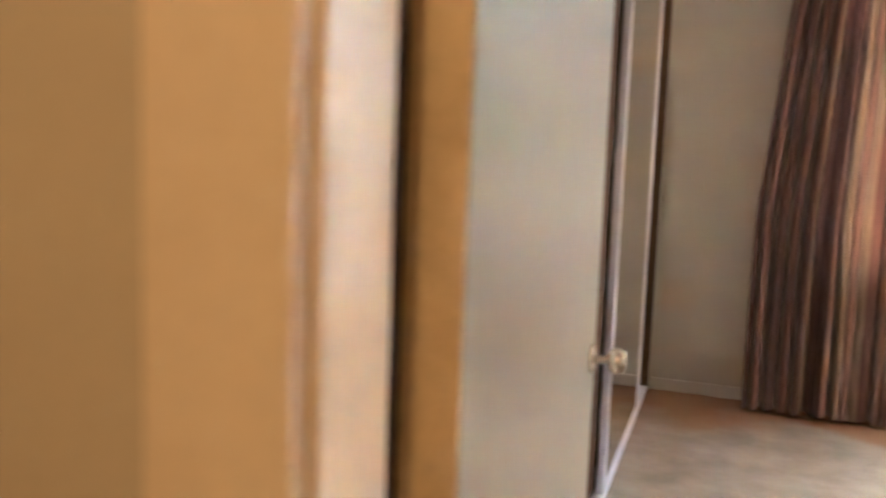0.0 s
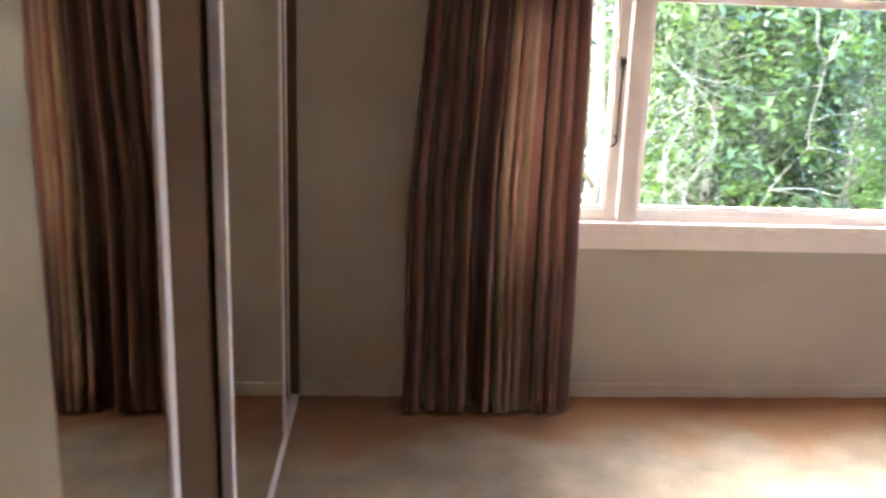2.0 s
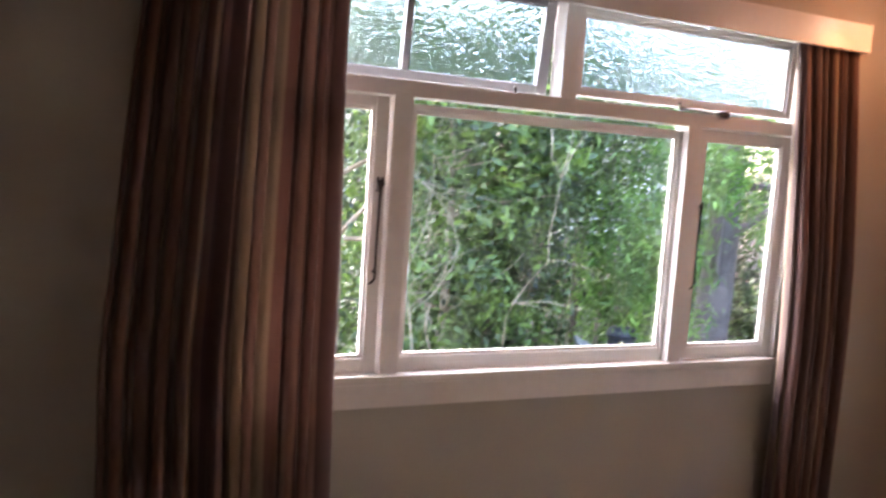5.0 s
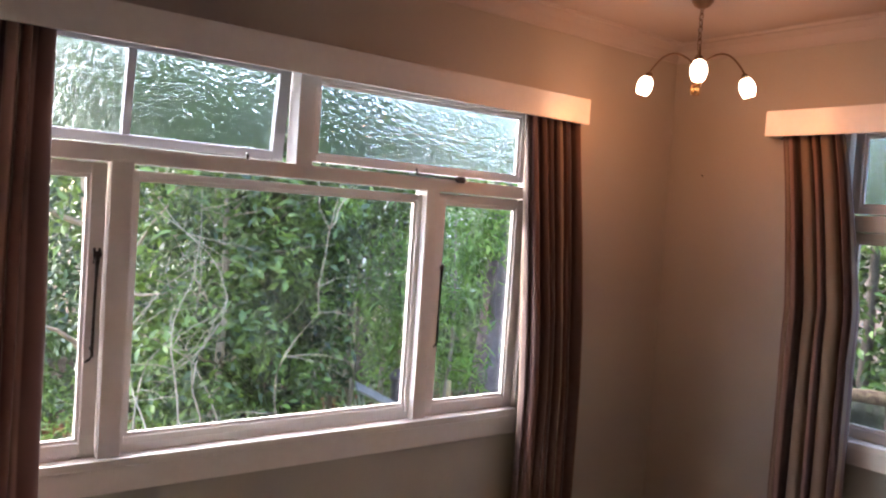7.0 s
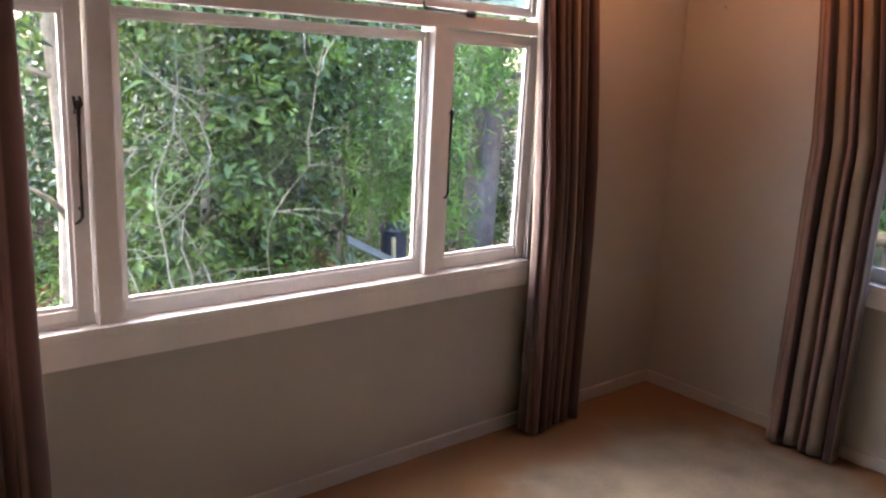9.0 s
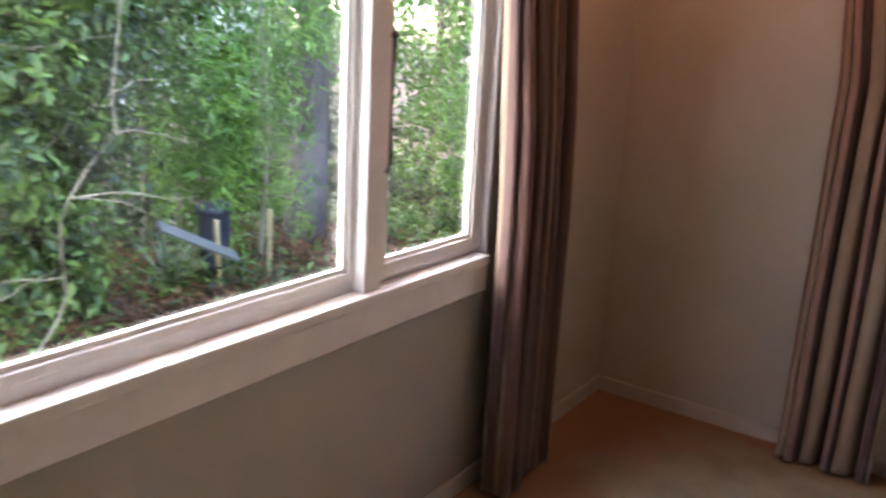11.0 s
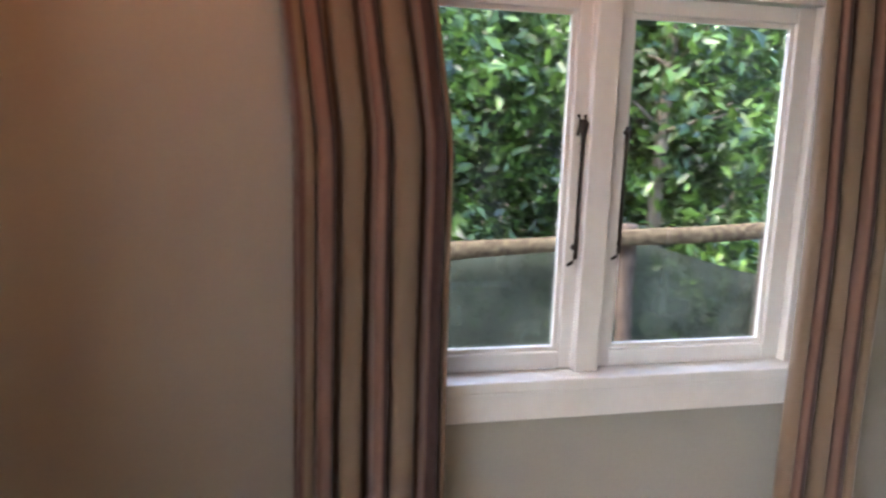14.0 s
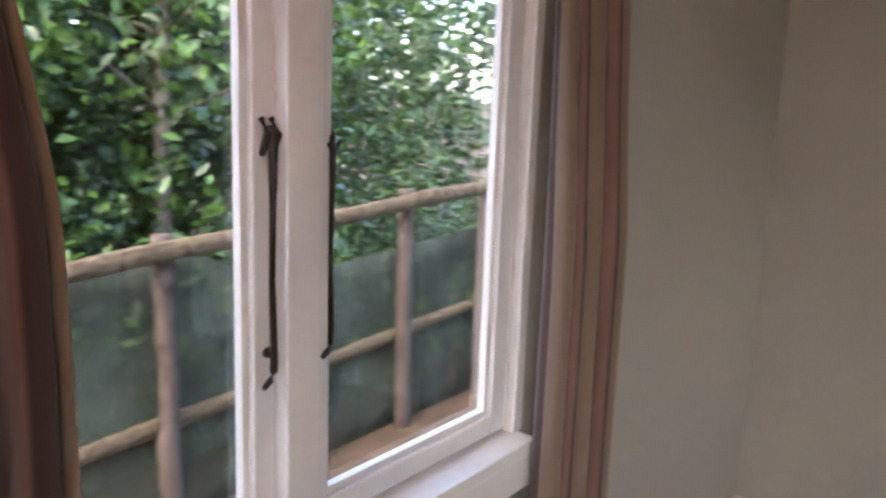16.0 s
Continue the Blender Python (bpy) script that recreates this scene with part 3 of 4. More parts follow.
def window_north():
    f = mapped('x')
    G = A_GLASS
    win = thing("window_1", "wide white-painted timber window with hammered-glass top lights", "window", kind="structure", at=((AX0 + AX1) / 2, 0.05, AZ0))
    def wp(name, dims, m=M_WHITE, label=""):
        return under(win, part(name, _bev(dims, 0.004), m, None, label))
    wp("frame", (AX0, G["l0"] - 0.05, 0.0, 0.082, AZ0, AZ1))
    wp("frame", (G["r1"] + 0.05, AX1, 0.0, 0.082, AZ0, AZ1))
    wp("frame", (AX0, AX1, 0.001, 0.081, TZ1 + 0.036, AZ1))
    wp("frame", (AX0, AX1, 0.034, 0.080, AZ0 - 0.02, GZ0 - 0.022))
    m0, m1 = G["l1"] + 0.052, G["c0"]
    m2, m3 = G["c1"], G["r0"] - 0.052
    wp("mullion", (m0, m1 - 0.02, -0.004, 0.080, AZ0 + 0.001, GZ1 + 0.05), M_WHITE, "white mullion")
    wp("mullion", (m2 + 0.02, m3, -0.004, 0.080, AZ0 + 0.001, GZ1 + 0.05), M_WHITE, "white mullion")
    wp("transom", (AX0 + 0.02, AX1 - 0.02, -0.002, 0.078, GZ1 + 0.042, TZ0 - 0.04), M_WHITE, "white transom")
    wp("mullion", (-2.168, -2.102, -0.003, 0.079, TZ0 - 0.05, AZ1 - 0.002), M_WHITE)
    sash(win, f, G["l0"], G["l1"], GZ0, GZ1, 0.022, M_WHITE, M_GLASS, "white casement sash")
    sash(win, f, G["c0"], G["c1"], GZ0, GZ1, 0.03, M_WHITE, M_GLASS, "white fixed light", 0.03)
    sash(win, f, G["r0"], G["r1"], GZ0, GZ1, 0.022, M_WHITE, M_GLASS, "white casement sash")
    sash(win, f, -2.07, G["r1"], TZ0, TZ1, 0.026, M_WHITE, M_OBSCURE, "white top light", 0.03)
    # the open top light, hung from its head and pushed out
    hung = part("sash", _frame(f, -3.36, -2.22, TZ0, TZ1 + 0.005, 0.045, 0.0, 0.034), M_SHADED_SASH, None, "open top light sash with its shade painted grey")
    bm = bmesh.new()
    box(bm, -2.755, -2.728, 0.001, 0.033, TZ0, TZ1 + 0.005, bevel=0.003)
    bar = part("glazing_bar", bm, M_SHADED_SASH, hung)
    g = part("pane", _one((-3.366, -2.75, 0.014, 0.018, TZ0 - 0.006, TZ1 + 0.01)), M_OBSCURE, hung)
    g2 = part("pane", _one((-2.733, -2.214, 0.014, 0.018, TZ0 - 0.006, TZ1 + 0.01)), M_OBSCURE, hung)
    g.visible_shadow = g2.visible_shadow = False
    hung.parent = win
    piv = Matrix.Translation((0, 0.05, TZ1 + 0.04)) @ Matrix.Rotation(radians(7), 4, 'X') @ Matrix.Translation((0, 0, -TZ1 - 0.04))
    hung.matrix_parent_inverse = Matrix.Translation(win.location).inverted() @ piv
    sill_and_apron(win, f, AX0 - 0.06, AX1 - 0.01)
    stay_bar("window_stay", ((G["l1"] + 0.026), 0.022, 1.452), ((G["l1"] + 0.022), 0.022, 1.107), (0, -1, 0), "black iron casement stay on the white sash")
    stay_bar("window_stay", ((G["r0"] + 0.005), 0.036, 1.43), ((G["r0"] + 0.005), 0.036, 1.09), (0, -1, 0), "black iron casement stay on the white sash")
    stay_bar("window_stay", (-1.385, -0.002, 1.792), (-1.64, -0.002, 1.798), (0, -1, 0), "black iron stay on the transom")
    bm = bmesh.new()
    tube(bm, [(0, 0.002, 0.012), (0, -0.010, 0.008), (0, -0.012, -0.012)], [0.004, 0.006, 0.003], 8)
    peg = part("window_peg", bm, M_IRON, None, "", True)
    peg.location = (-2.36, -0.004, 1.795)
    tagged(peg, "small black iron peg on the white transom", "window peg")


def window_east():
    f = mapped('y')
    G = B_GLASS
    win = thing("window_2", "white-painted timber window with two casements and top lights", "window", kind="structure", at=(0.05, (BY0 + BY1) / 2, BZ0))
    def wp(name, dims, m=M_WHITE, label=""):
        return under(win, part(name, _bev(dims, 0.004), m, None, label))
    wp("frame", (0.0, 0.082, BY0, G["s0"] - 0.05, BZ0, AZ1))
    wp("frame", (0.0, 0.082, G["n1"] + 0.05, BY1, BZ0, AZ1))
    wp("frame", (0.001, 0.081, BY0, BY1, TZ1 + 0.036, AZ1))
    wp("frame", (0.034, 0.080, BY0, BY1, BZ0 - 0.02, BGZ0 - 0.022))
    wp("mullion", (-0.006, 0.080, G["s1"] + 0.040, G["n0"] - 0.034, BZ0 + 0.001, BGZ1 + 0.05), M_WHITE, "white mullion")
    wp("mullion", (-0.004, 0.079, G["s1"] + 0.040, G["n0"] - 0.034, BTZ0 - 0.05, AZ1 - 0.002), M_WHITE)
    wp("transom", (-0.002, 0.078, BY0 + 0.02, BY1 - 0.02, BGZ1 + 0.042, BTZ0 - 0.04), M_WHITE, "white transom")
    for a, b in ((G["s0"], G["s1"]), (G["n0"], G["n1"])):
        sash(win, f, a, b, BGZ0, BGZ1, 0.022, M_WHITE, M_GLASS, "white casement sash")
        sash(win, f, a, b, BTZ0, TZ1, 0.024, M_WHITE, M_OBSCURE, "white top light", 0.04)
    sill_and_apron(win, f, BY0 + 0.01, BY1 + 0.05, BZ0, 0.10, 0.045)
    stay_bar("window_stay", (0.022, G["n0"] - 0.022, 1.405), (0.022, G["n0"] - 0.022, 1.07), (-1, 0, 0), "rusty black casement stay on the white sash")
    stay_bar("window_stay", (0.038, G["s1"] - 0.007, 1.39), (0.038, G["s1"] - 0.007, 1.08), (-1, 0, 0), "rusty black casement stay on the white sash")


window_north()
window_east()


def pelmet(name, along, u0, u1, out, label):
    f = (lambda a, b, c, d, e, g: (a, b, c, d, e, g)) if along == 'x' else (lambda a, b, c, d, e, g: (c, d, a, b, e, g))
    ob = thing(name, label, "pelmet", "pelmets", at=f(u0, 0, 0, 0, 2.1, 0)[0:1] + (0, 2.1) if along == 'x' else (0, u0, 2.1))
    under(ob, part("fascia", _bev(f(u0, u1, -out, 0.014 - out, 2.095, 2.21), 0.003), M_WHITE, None))
    under(ob, part("top", _bev(f(u0, u1, 0.0145 - out, -0.0005, 2.196, 2.209), 0.002), M_WHITE, None))
    under(ob, part("end", _bev(f(u0, u0 + 0.014, 0.0145 - out, -0.0005, 2.096, 2.1955), 0.002), M_WHITE, None))
    under(ob, part("end", _bev(f(u1 - 0.014, u1, 0.0145 - out, -0.0005, 2.096, 2.1955), 0.002), M_WHITE, None))


pelmet("pelmet", 'x', -3.76, -0.775, 0.13, "long glossy white timber pelmet over the wide window")
pelmet("pelmet", 'y', -2.40, -0.622, 0.15, "glossy white timber pelmet over the smaller window")


def curtain(along, top, bottom, folds, seed, label, flare=0.012, loose=0.35):
    """A drawn curtain in irregular folds; top and bottom are its spans along the wall."""
    rnd = random.Random(seed)
    nu, nv = folds * 22, 40
    ph = [rnd.uniform(-loose, loose) for _ in range(folds + 2)]
    am = [rnd.uniform(0.7, 1.2) for _ in range(folds + 2)]
    bm = bmesh.new()
    lay = bm.loops.layers.uv.new("cloth")
    rows, us = [], []
    for j in range(nv + 1):
        v = j / nv
        z = 2.18 + (0.018 - 2.18) * v
        row, s, last = [], 0.0, None
        for i in range(nu + 1):
            u = i / nu
            k = u * folds
            n = int(k)
            p = ph[n] * (1 - (k - n)) + ph[n + 1] * (k - n)
            a = am[n] * (1 - (k - n)) + am[n + 1] * (k - n)
            w = math.tau * (k + 0.25 + p * (0.6 + 0.4 * v))
            amp = (0.036 + 0.058 * min(1, v * 2.2)) * a
            d = -0.050 - amp * abs(math.cos(w / 2)) ** 0.8 - 0.004 * noise.noise((u * 9, v * 5, seed))
            ease = min(1, v * (1.7 if along == 'x' else 2.6)) ** 0.8
            lo, hi = top[0] + (bottom[0] - top[0]) * ease, top[1] + (bottom[1] - top[1]) * ease
            uu = lo + (hi - lo) * u + (0.28 + 0.22 * min(1, v * 2.5)) * abs(hi - lo) / folds / math.tau * math.sin(w) + 0.004 * math.sin(2 * w) + 0.006 * noise.noise((u * 4, v * 3, seed + 7))
            d = min(d, -0.048)
            co = (uu, d - flare * v * v, z + (0.006 * math.sin(w * 1.0) if j == nv else 0)) if along == 'x' else (d - flare * v * v, uu, z)
            row.append(bm.verts.new(co))
            if last is not None and j == 20:
                s += (Vector(co) - last).length
            last = Vector(co)
            if j == 20:
                us.append(s)
        rows.append(row)
    for j in range(nv):
        for i in range(nu):
            fc = bm.faces.new((rows[j][i], rows[j][i + 1], rows[j + 1][i + 1], rows[j + 1][i]))
            for lp, (a, b) in zip(fc.loops, ((i, j), (i + 1, j), (i + 1, j + 1), (i, j + 1))):
                lp[lay].uv = (us[a] / 0.36 + 0.488 * seed + (0.45 if along == 'x' else 0.2), b / nv * 2.1)
    ob = part("curtain", bm, M_CURTAIN, None, "", True)
    so = ob.modifiers.new("cloth", 'SOLIDIFY')
    so.thickness = 0.0025
    return tagged(ob, label, "curtain", "curtains")


curtain('x', (-3.565, -3.0), (-3.69, -3.01), 11, 3, "brown and mauve striped floor-length curtain beside the wardrobe", 0.075, 0.6)
curtain('x', (-1.12, -0.80), (-1.05, -0.72), 6, 5, "brown and mauve striped floor-length curtain beside the wide window")
curtain('y', (-0.93, -0.65), (-1.085, -0.765), 6, 8, "brown and beige striped floor-length curtain beside the smaller window")
curtain('y', (-2.16, -1.96), (-2.17, -1.96), 5, 11, "brown and beige striped curtain against the plain wall")


bm = bmesh.new()
tube(bm, [(0.004, 0, 0), (-0.014, 0, 0.002), (-0.018, 0, 0.008)], [0.0018, 0.0018, 0.003], 6)
nail = part("nail", bm, M_IRON, None, "", True)
nail.location = (0.0, NAIL_Y, NAIL_Z)
tagged(nail, "small dark picture nail in the beige wall", "nail")

# ---- pendant lamp ----
def pendant(at):
    lamp = thing("pendant_lamp", "three-arm bronze pendant lamp with lit frosted glass shades", "ceiling lamp", at=at)
    bm = bmesh.new()
    lathe(bm, [(0.001, 0.0), (0.045, 0.0), (0.047, -0.006), (0.042, -0.02), (0.03, -0.036), (0.014, -0.045), (0.001, -0.046)][::-1], 24)
    part("canopy", bm, M_BRONZE, lamp, "domed bronze canopy", True)
    bm = bmesh.new()
    for k in range(7):
        z = -0.052 - k * 0.026
        m = Matrix.Translation((0, 0, z)) @ Matrix.Rotation(radians(90 * (k % 2)), 4, 'Z')
        pts = [m @ Vector((0.008 * math.sin(a), 0, 0.017 * math.cos(a))) for a in [i * math.tau / 10 for i in range(11)]]
        tube(bm, pts, 0.0022, 5)
    part("chain", bm, M_BRONZE, lamp, "bronze chain", True)
    bm = bmesh.new()
    lathe(bm, [(0.004, -0.225), (0.010, -0.235), (0.022, -0.255), (0.024, -0.27), (0.012, -0.29), (0.008, -0.33), (0.018, -0.345), (0.02, -0.36), (0.004, -0.37)][::-1], 20)
    part("hub", bm, M_BRONZE, lamp, "", True)
    for k in range(3):
        bm = bmesh.new()
        a = math.tau * k / 3
        tube(bm, [(0.012 * math.cos(a), 0.012 * math.sin(a), -0.35), (0.012 * math.cos(a), 0.012 * math.sin(a), -0.395)], 0.0075, 10)
        part("finial", bm, M_BRASS, lamp, "small brass cylinder", True)
    for k in range(3):
        a = radians(LAMP_TURN + 120 * k)
        c, s = math.cos(a), math.sin(a)
        bm = bmesh.new()
        pts = []
        for i in range(13):
            t = i / 12
            r = 0.02 + 0.200 * t
            z = -0.265 + 0.075 * math.sin(t * 2.3) - 0.075 * t * t
            pts.append((r * c, r * s, z))
        tube(bm, pts, 0.0038, 8)
        part("arm", bm, M_BRONZE, lamp, "curved bronze arm", True)
        e = Vector(pts[-1])
        tilt = Matrix.Translation(e) @ Matrix.Rotation(a, 4, 'Z') @ Matrix.Rotation(radians(-20), 4, 'Y')
        bm = bmesh.new()
        lathe(bm, [(0.004, 0.0), (0.013, -0.003), (0.016, -0.02), (0.004, -0.024)][::-1], 16, tilt)
        part("cup", bm, M_BRONZE, lamp, "", True)
        bm = bmesh.new()
        lathe(bm, [(0.011, -0.018), (0.022, -0.027), (0.031, -0.047), (0.033, -0.067), (0.028, -0.090), (0.022, -0.101), (0.019, -0.099)][::-1], 20, tilt)
        sh = part("shade", bm, M_SHADE, lamp, "lit frosted glass tulip shade", True)
        bulb("lamp_bulb", tuple(Vector(at) + tilt @ Vector((0, 0, -0.16))), 0.15, (1.0, 0.34, 0.11), 0.04)
    return lamp


LAMP_TURN = 217
pendant((-0.70, -0.63, CEIL - 0.001))

# ---- garden ----
GZ = -0.75


def ground():
    bm = bmesh.new()
    n = 90
    rows = []
    for j in range(n + 1):
        row = []
        for i in range(n + 1):
            a, b = (i / n - 0.5) * 2, (j / n - 0.5) * 2
            x, y = 400 * a * abs(a) ** 2.2, 400 * b * abs(b) ** 2.2
            z = GZ + 0.06 * noise.noise((x * 0.9, y * 0.9, 0))
            row.append(bm.verts.new((x, y, z)))
        rows.append(row)
    for j in range(n):
        for i in range(n):
            bm.faces.new((rows[j][i], rows[j][i + 1], rows[j + 1][i + 1], rows[j + 1][i]))
    tagged(part("ground", bm, M_SOIL, None, "", True), "brown leaf-littered garden soil", "ground", kind="structure")


ground()


def leaves_mesh(name, centres, normals, lengths, material, width=0.42, seed=1):
    """Leaves of four triangles each, folded along the midrib, at the given places."""
    rng = np.random.default_rng(seed)
    n = len(centres)
    d = rng.normal(size=(n, 3))
    d[:, 2] -= 0.35
    nr = normals + rng.normal(size=(n, 3)) * 0.7
    d -= nr * (d * nr).sum(1, keepdims=True) / (nr * nr).sum(1, keepdims=True)
    d /= np.linalg.norm(d, axis=1, keepdims=True)
    s = np.cross(nr, d)
    s /= np.linalg.norm(s, axis=1, keepdims=True)
    up = np.cross(d, s)
    L = lengths[:, None]
    W = L * width * 0.5 * rng.uniform(0.8, 1.2, (n, 1))
    v = np.stack([centres, centres + d * L * 0.45 + s * W + up * W * 0.35, centres + d * L - up * L * 0.12, centres + d * L * 0.45 - s * W + up * W * 0.35], 1).reshape(-1, 3)
    base = np.arange(n)[:, None] * 4
    tri = np.concatenate([base + [0, 1, 2], base + [0, 2, 3]], 1).reshape(-1, 3)
    me = bpy.data.meshes.new(name)
    me.vertices.add(len(v))
    me.vertices.foreach_set("co", v.ravel())
    me.loops.add(tri.size)
    me.loops.foreach_set("vertex_index", tri.ravel().astype(np.int32))
    me.polygons.add(len(tri))
    me.polygons.foreach_set("loop_start", np.arange(0, tri.size, 3, dtype=np.int32))
    me.update(calc_edges=True)
    me.materials.append(material)
    return new(name, me)


def clumps(rng, lo, hi, count, per, spread, shape=None):
    """Leaf places in clumps within a box."""
    c = rng.uniform(lo, hi, (count, 3))
    if shape is not None:
        c = c[shape(c)]
    p = np.repeat(c, per, 0)
    off = rng.normal(size=p.shape) * spread
    nr = off / (np.linalg.norm(off, axis=1, keepdims=True) + 1e-6) + np.array([0, 0, 0.6])
    return p + off, nr


def limbs(bm, root, height, lean, r0, n, rnd, spread=1.0):
    """Trunk and limbs as tapered tubes."""
    root = Vector(root)
    pts = [root + Vector((lean[0] * t + 0.06 * math.sin(5 * t + root.x), lean[1] * t + 0.05 * math.cos(4 * t), height * t)) for t in [i / 8 for i in range(9)]]
    tube(bm, pts, [r0 * (1 - 0.7 * i / 8) for i in range(9)], 9)
    for k in range(n):
        t = rnd.uniform(0.25, 0.98)
        p = pts[int(t * 8)]
        a = rnd.uniform(0, math.tau)
        l = rnd.uniform(0.5, 1.3) * spread
        q = [p]
        dirn = Vector((math.cos(a), math.sin(a), rnd.uniform(0.1, 0.9))).normalized()
        for i in range(5):
            dirn = (dirn + Vector((rnd.uniform(-.3, .3), rnd.uniform(-.3, .3), rnd.uniform(-.2, .25)))).normalized()
            q.append(q[-1] + dirn * l / 5)
        rr = r0 * 0.35 * (1 - 0.5 * t)
        tube(bm, q, [rr * (1 - i / 6.5) for i in range(6)], 6)


def tree(name, root, height, radius, count, per, spread, leaf, leaf_len, label, seed, zlow=0.0, material=M_BARK, r0=0.07, n_limb=10, lean=(0.1, 0.1), category="tree", width=0.42, squash=1.0):
    rnd = random.Random(seed)
    rng = np.random.default_rng(seed)
    ob = thing(name, label, category, at=root)
    bm = bmesh.new()
    limbs(bm, (0, 0, 0), height * 0.92, lean, r0, n_limb, rnd, radius)
    part("trunk", bm, material, ob, "", True)
    def shape(c):
        zz = (c[:, 2] - zlow) / (height - zlow)
        rr = np.hypot(c[:, 0] - lean[0] * zz, (c[:, 1] - lean[1] * zz) / squash) / radius
        lim = 0.55 + 0.45 * np.sin(np.clip(zz, 0, 1) * 2.6 + 0.3) + 0.25 * np.sin(c[:, 0] * 3.1 + seed) * np.cos(c[:, 2] * 2.7 + seed)
        return (rr < lim) & (rng.uniform(size=len(c)) < 0.35 + 0.65 * rr)
    p, nr = clumps(rng, (-radius, -radius * squash, zlow), (radius, radius * squash, height), count, per, spread, shape)
    nr[:, :2] += p[:, :2] * 0.4
    crown = leaves_mesh("crown", p, nr, rng.uniform(0.6, 1.2, len(p)) * leaf_len, leaf, width, seed)
    crown.parent = ob
    crown["kind"] = "stuff"
    return ob


# north: shrubs and trees a few metres off
tree("tree", (-1.88, 3.9, GZ), 4.6, 1.0, 230, 30, 0.12, M_LEAF, 0.12, "pale-barked garden tree with sparse mid-green leaves", 21, 2.3, M_BARKPALE, 0.10, 12, lean=(-0.1, 0.1))
tree("shrub", (-0.75, 4.2, GZ), 3.9, 1.15, 760, 32, 0.115, M_LEAF, 0.115, "dense mid-green shrub with bare pale twigs", 22, 0.0, M_TWIG, 0.05, 26, category="shrub")
tree("shrub", (0.05, 4.7, GZ), 4.2, 0.85, 700, 32, 0.11, M_LEAF_DARK, 0.115, "dense dark-green evergreen shrub", 23, 0.0, M_BARK, 0.06, 14, category="shrub")
tree("tree", (1.3, 5.6, GZ), 4.8, 0.9, 300, 26, 0.11, M_LEAF, 0.10, "slender garden tree with pale stems and light green leaves", 24, 2.0, M_TWIG, 0.05, 16)
tree("tree", (2.0, 6.1, GZ), 5.0, 0.9, 200, 26, 0.12, M_LEAF_DARK, 0.11, "slender garden tree with several bare grey stems", 27, 2.0, M_BARK, 0.06, 14)
tree("tree", (3.0, 4.7, GZ), 4.9, 1.2, 620, 34, 0.12, M_FERN, 0.15, "bright green feathery-leaved garden tree", 25, 1.7, M_TRUNK, 0.24, 12, width=0.18)
for i in range(3, 6):
    x = -11 + 3.0 * i + 0.6 * math.sin(i * 2.4)
    y = 10.5 + 0.9 * math.cos(i * 1.7)
    tree("tree", (x, y, GZ), 6.0 + 0.9 * math.sin(i * 1.9) + 0.12 * i, 2.3, 430, 30, 0.22, M_LEAF_DARK if i % 2 else M_LEAF, 0.2, "dark-green tree at the garden edge", 51 + i, -0.4, M_BARK, 0.14, 10)
for i, (x, y) in enumerate(((-0.6, 7.4), (1.6, 7.8), (4.9, 6.8))):
    tree("shrub", (x, y, GZ), 2.7 + 0.4 * math.sin(i * 2.2), 1.2, 420, 30, 0.14, M_LEAF if i % 2 else M_LEAF_DARK, 0.12, "rounded leafy shrub further down the garden", 91 + i, -0.1, M_BARK, 0.05, 10, category="shrub")
for i, (x, y) in enumerate(((0.68, 5.0), (0.92, 5.3), (1.22, 5.0), (1.45, 5.5), (1.75, 5.2))):
    tree("sapling", (x, y, GZ), 4.2 + 0.3 * math.sin(i * 2.0), 0.5, 110, 22, 0.10, M_FERN if i % 2 else M_LEAF, 0.10, "slender upright sapling with a bare pale stem", 131 + i, 1.9, M_TWIG, 0.042 - 0.005 * (i % 3), 9, lean=(0.12 * math.sin(i * 1.7), 0.1), category="sapling")
tree("shrub", (2.0, 4.3, GZ), 2.9, 0.6, 300, 30, 0.10, M_FERN, 0.14, "bright feathery yellow-green shrub", 151, 0.3, M_TWIG, 0.03, 10, category="shrub", width=0.18)
tree("shrub", (1.5, 4.6, GZ), 2.2, 0.5, 200, 30, 0.10, M_FERN, 0.13, "bright feathery yellow-green shrub", 152, 0.5, M_TWIG, 0.03, 10, category="shrub", width=0.2)
tree("shrub", (4.4, 3.3, GZ), 2.4, 0.8, 300, 30, 0.12, M_FERN, 0.14, "bright feathery yellow-green shrub", 153, 0.1, M_TWIG, 0.04, 10, category="shrub", width=0.25)
tree("tree", (6.3, 4.9, GZ), 3.6, 1.1, 190, 26, 0.14, M_LEAF, 0.14, "open-crowned mid-green garden tree with sky showing through", 154, 0.4, M_TWIG, 0.07, 12)
tree("tree", (7.6, 6.4, GZ), 5.0, 1.8, 260, 30, 0.18, M_LEAF, 0.17, "open-crowned mid-green garden tree with sky showing through", 155, 0.2, M_BARK, 0.1, 12)
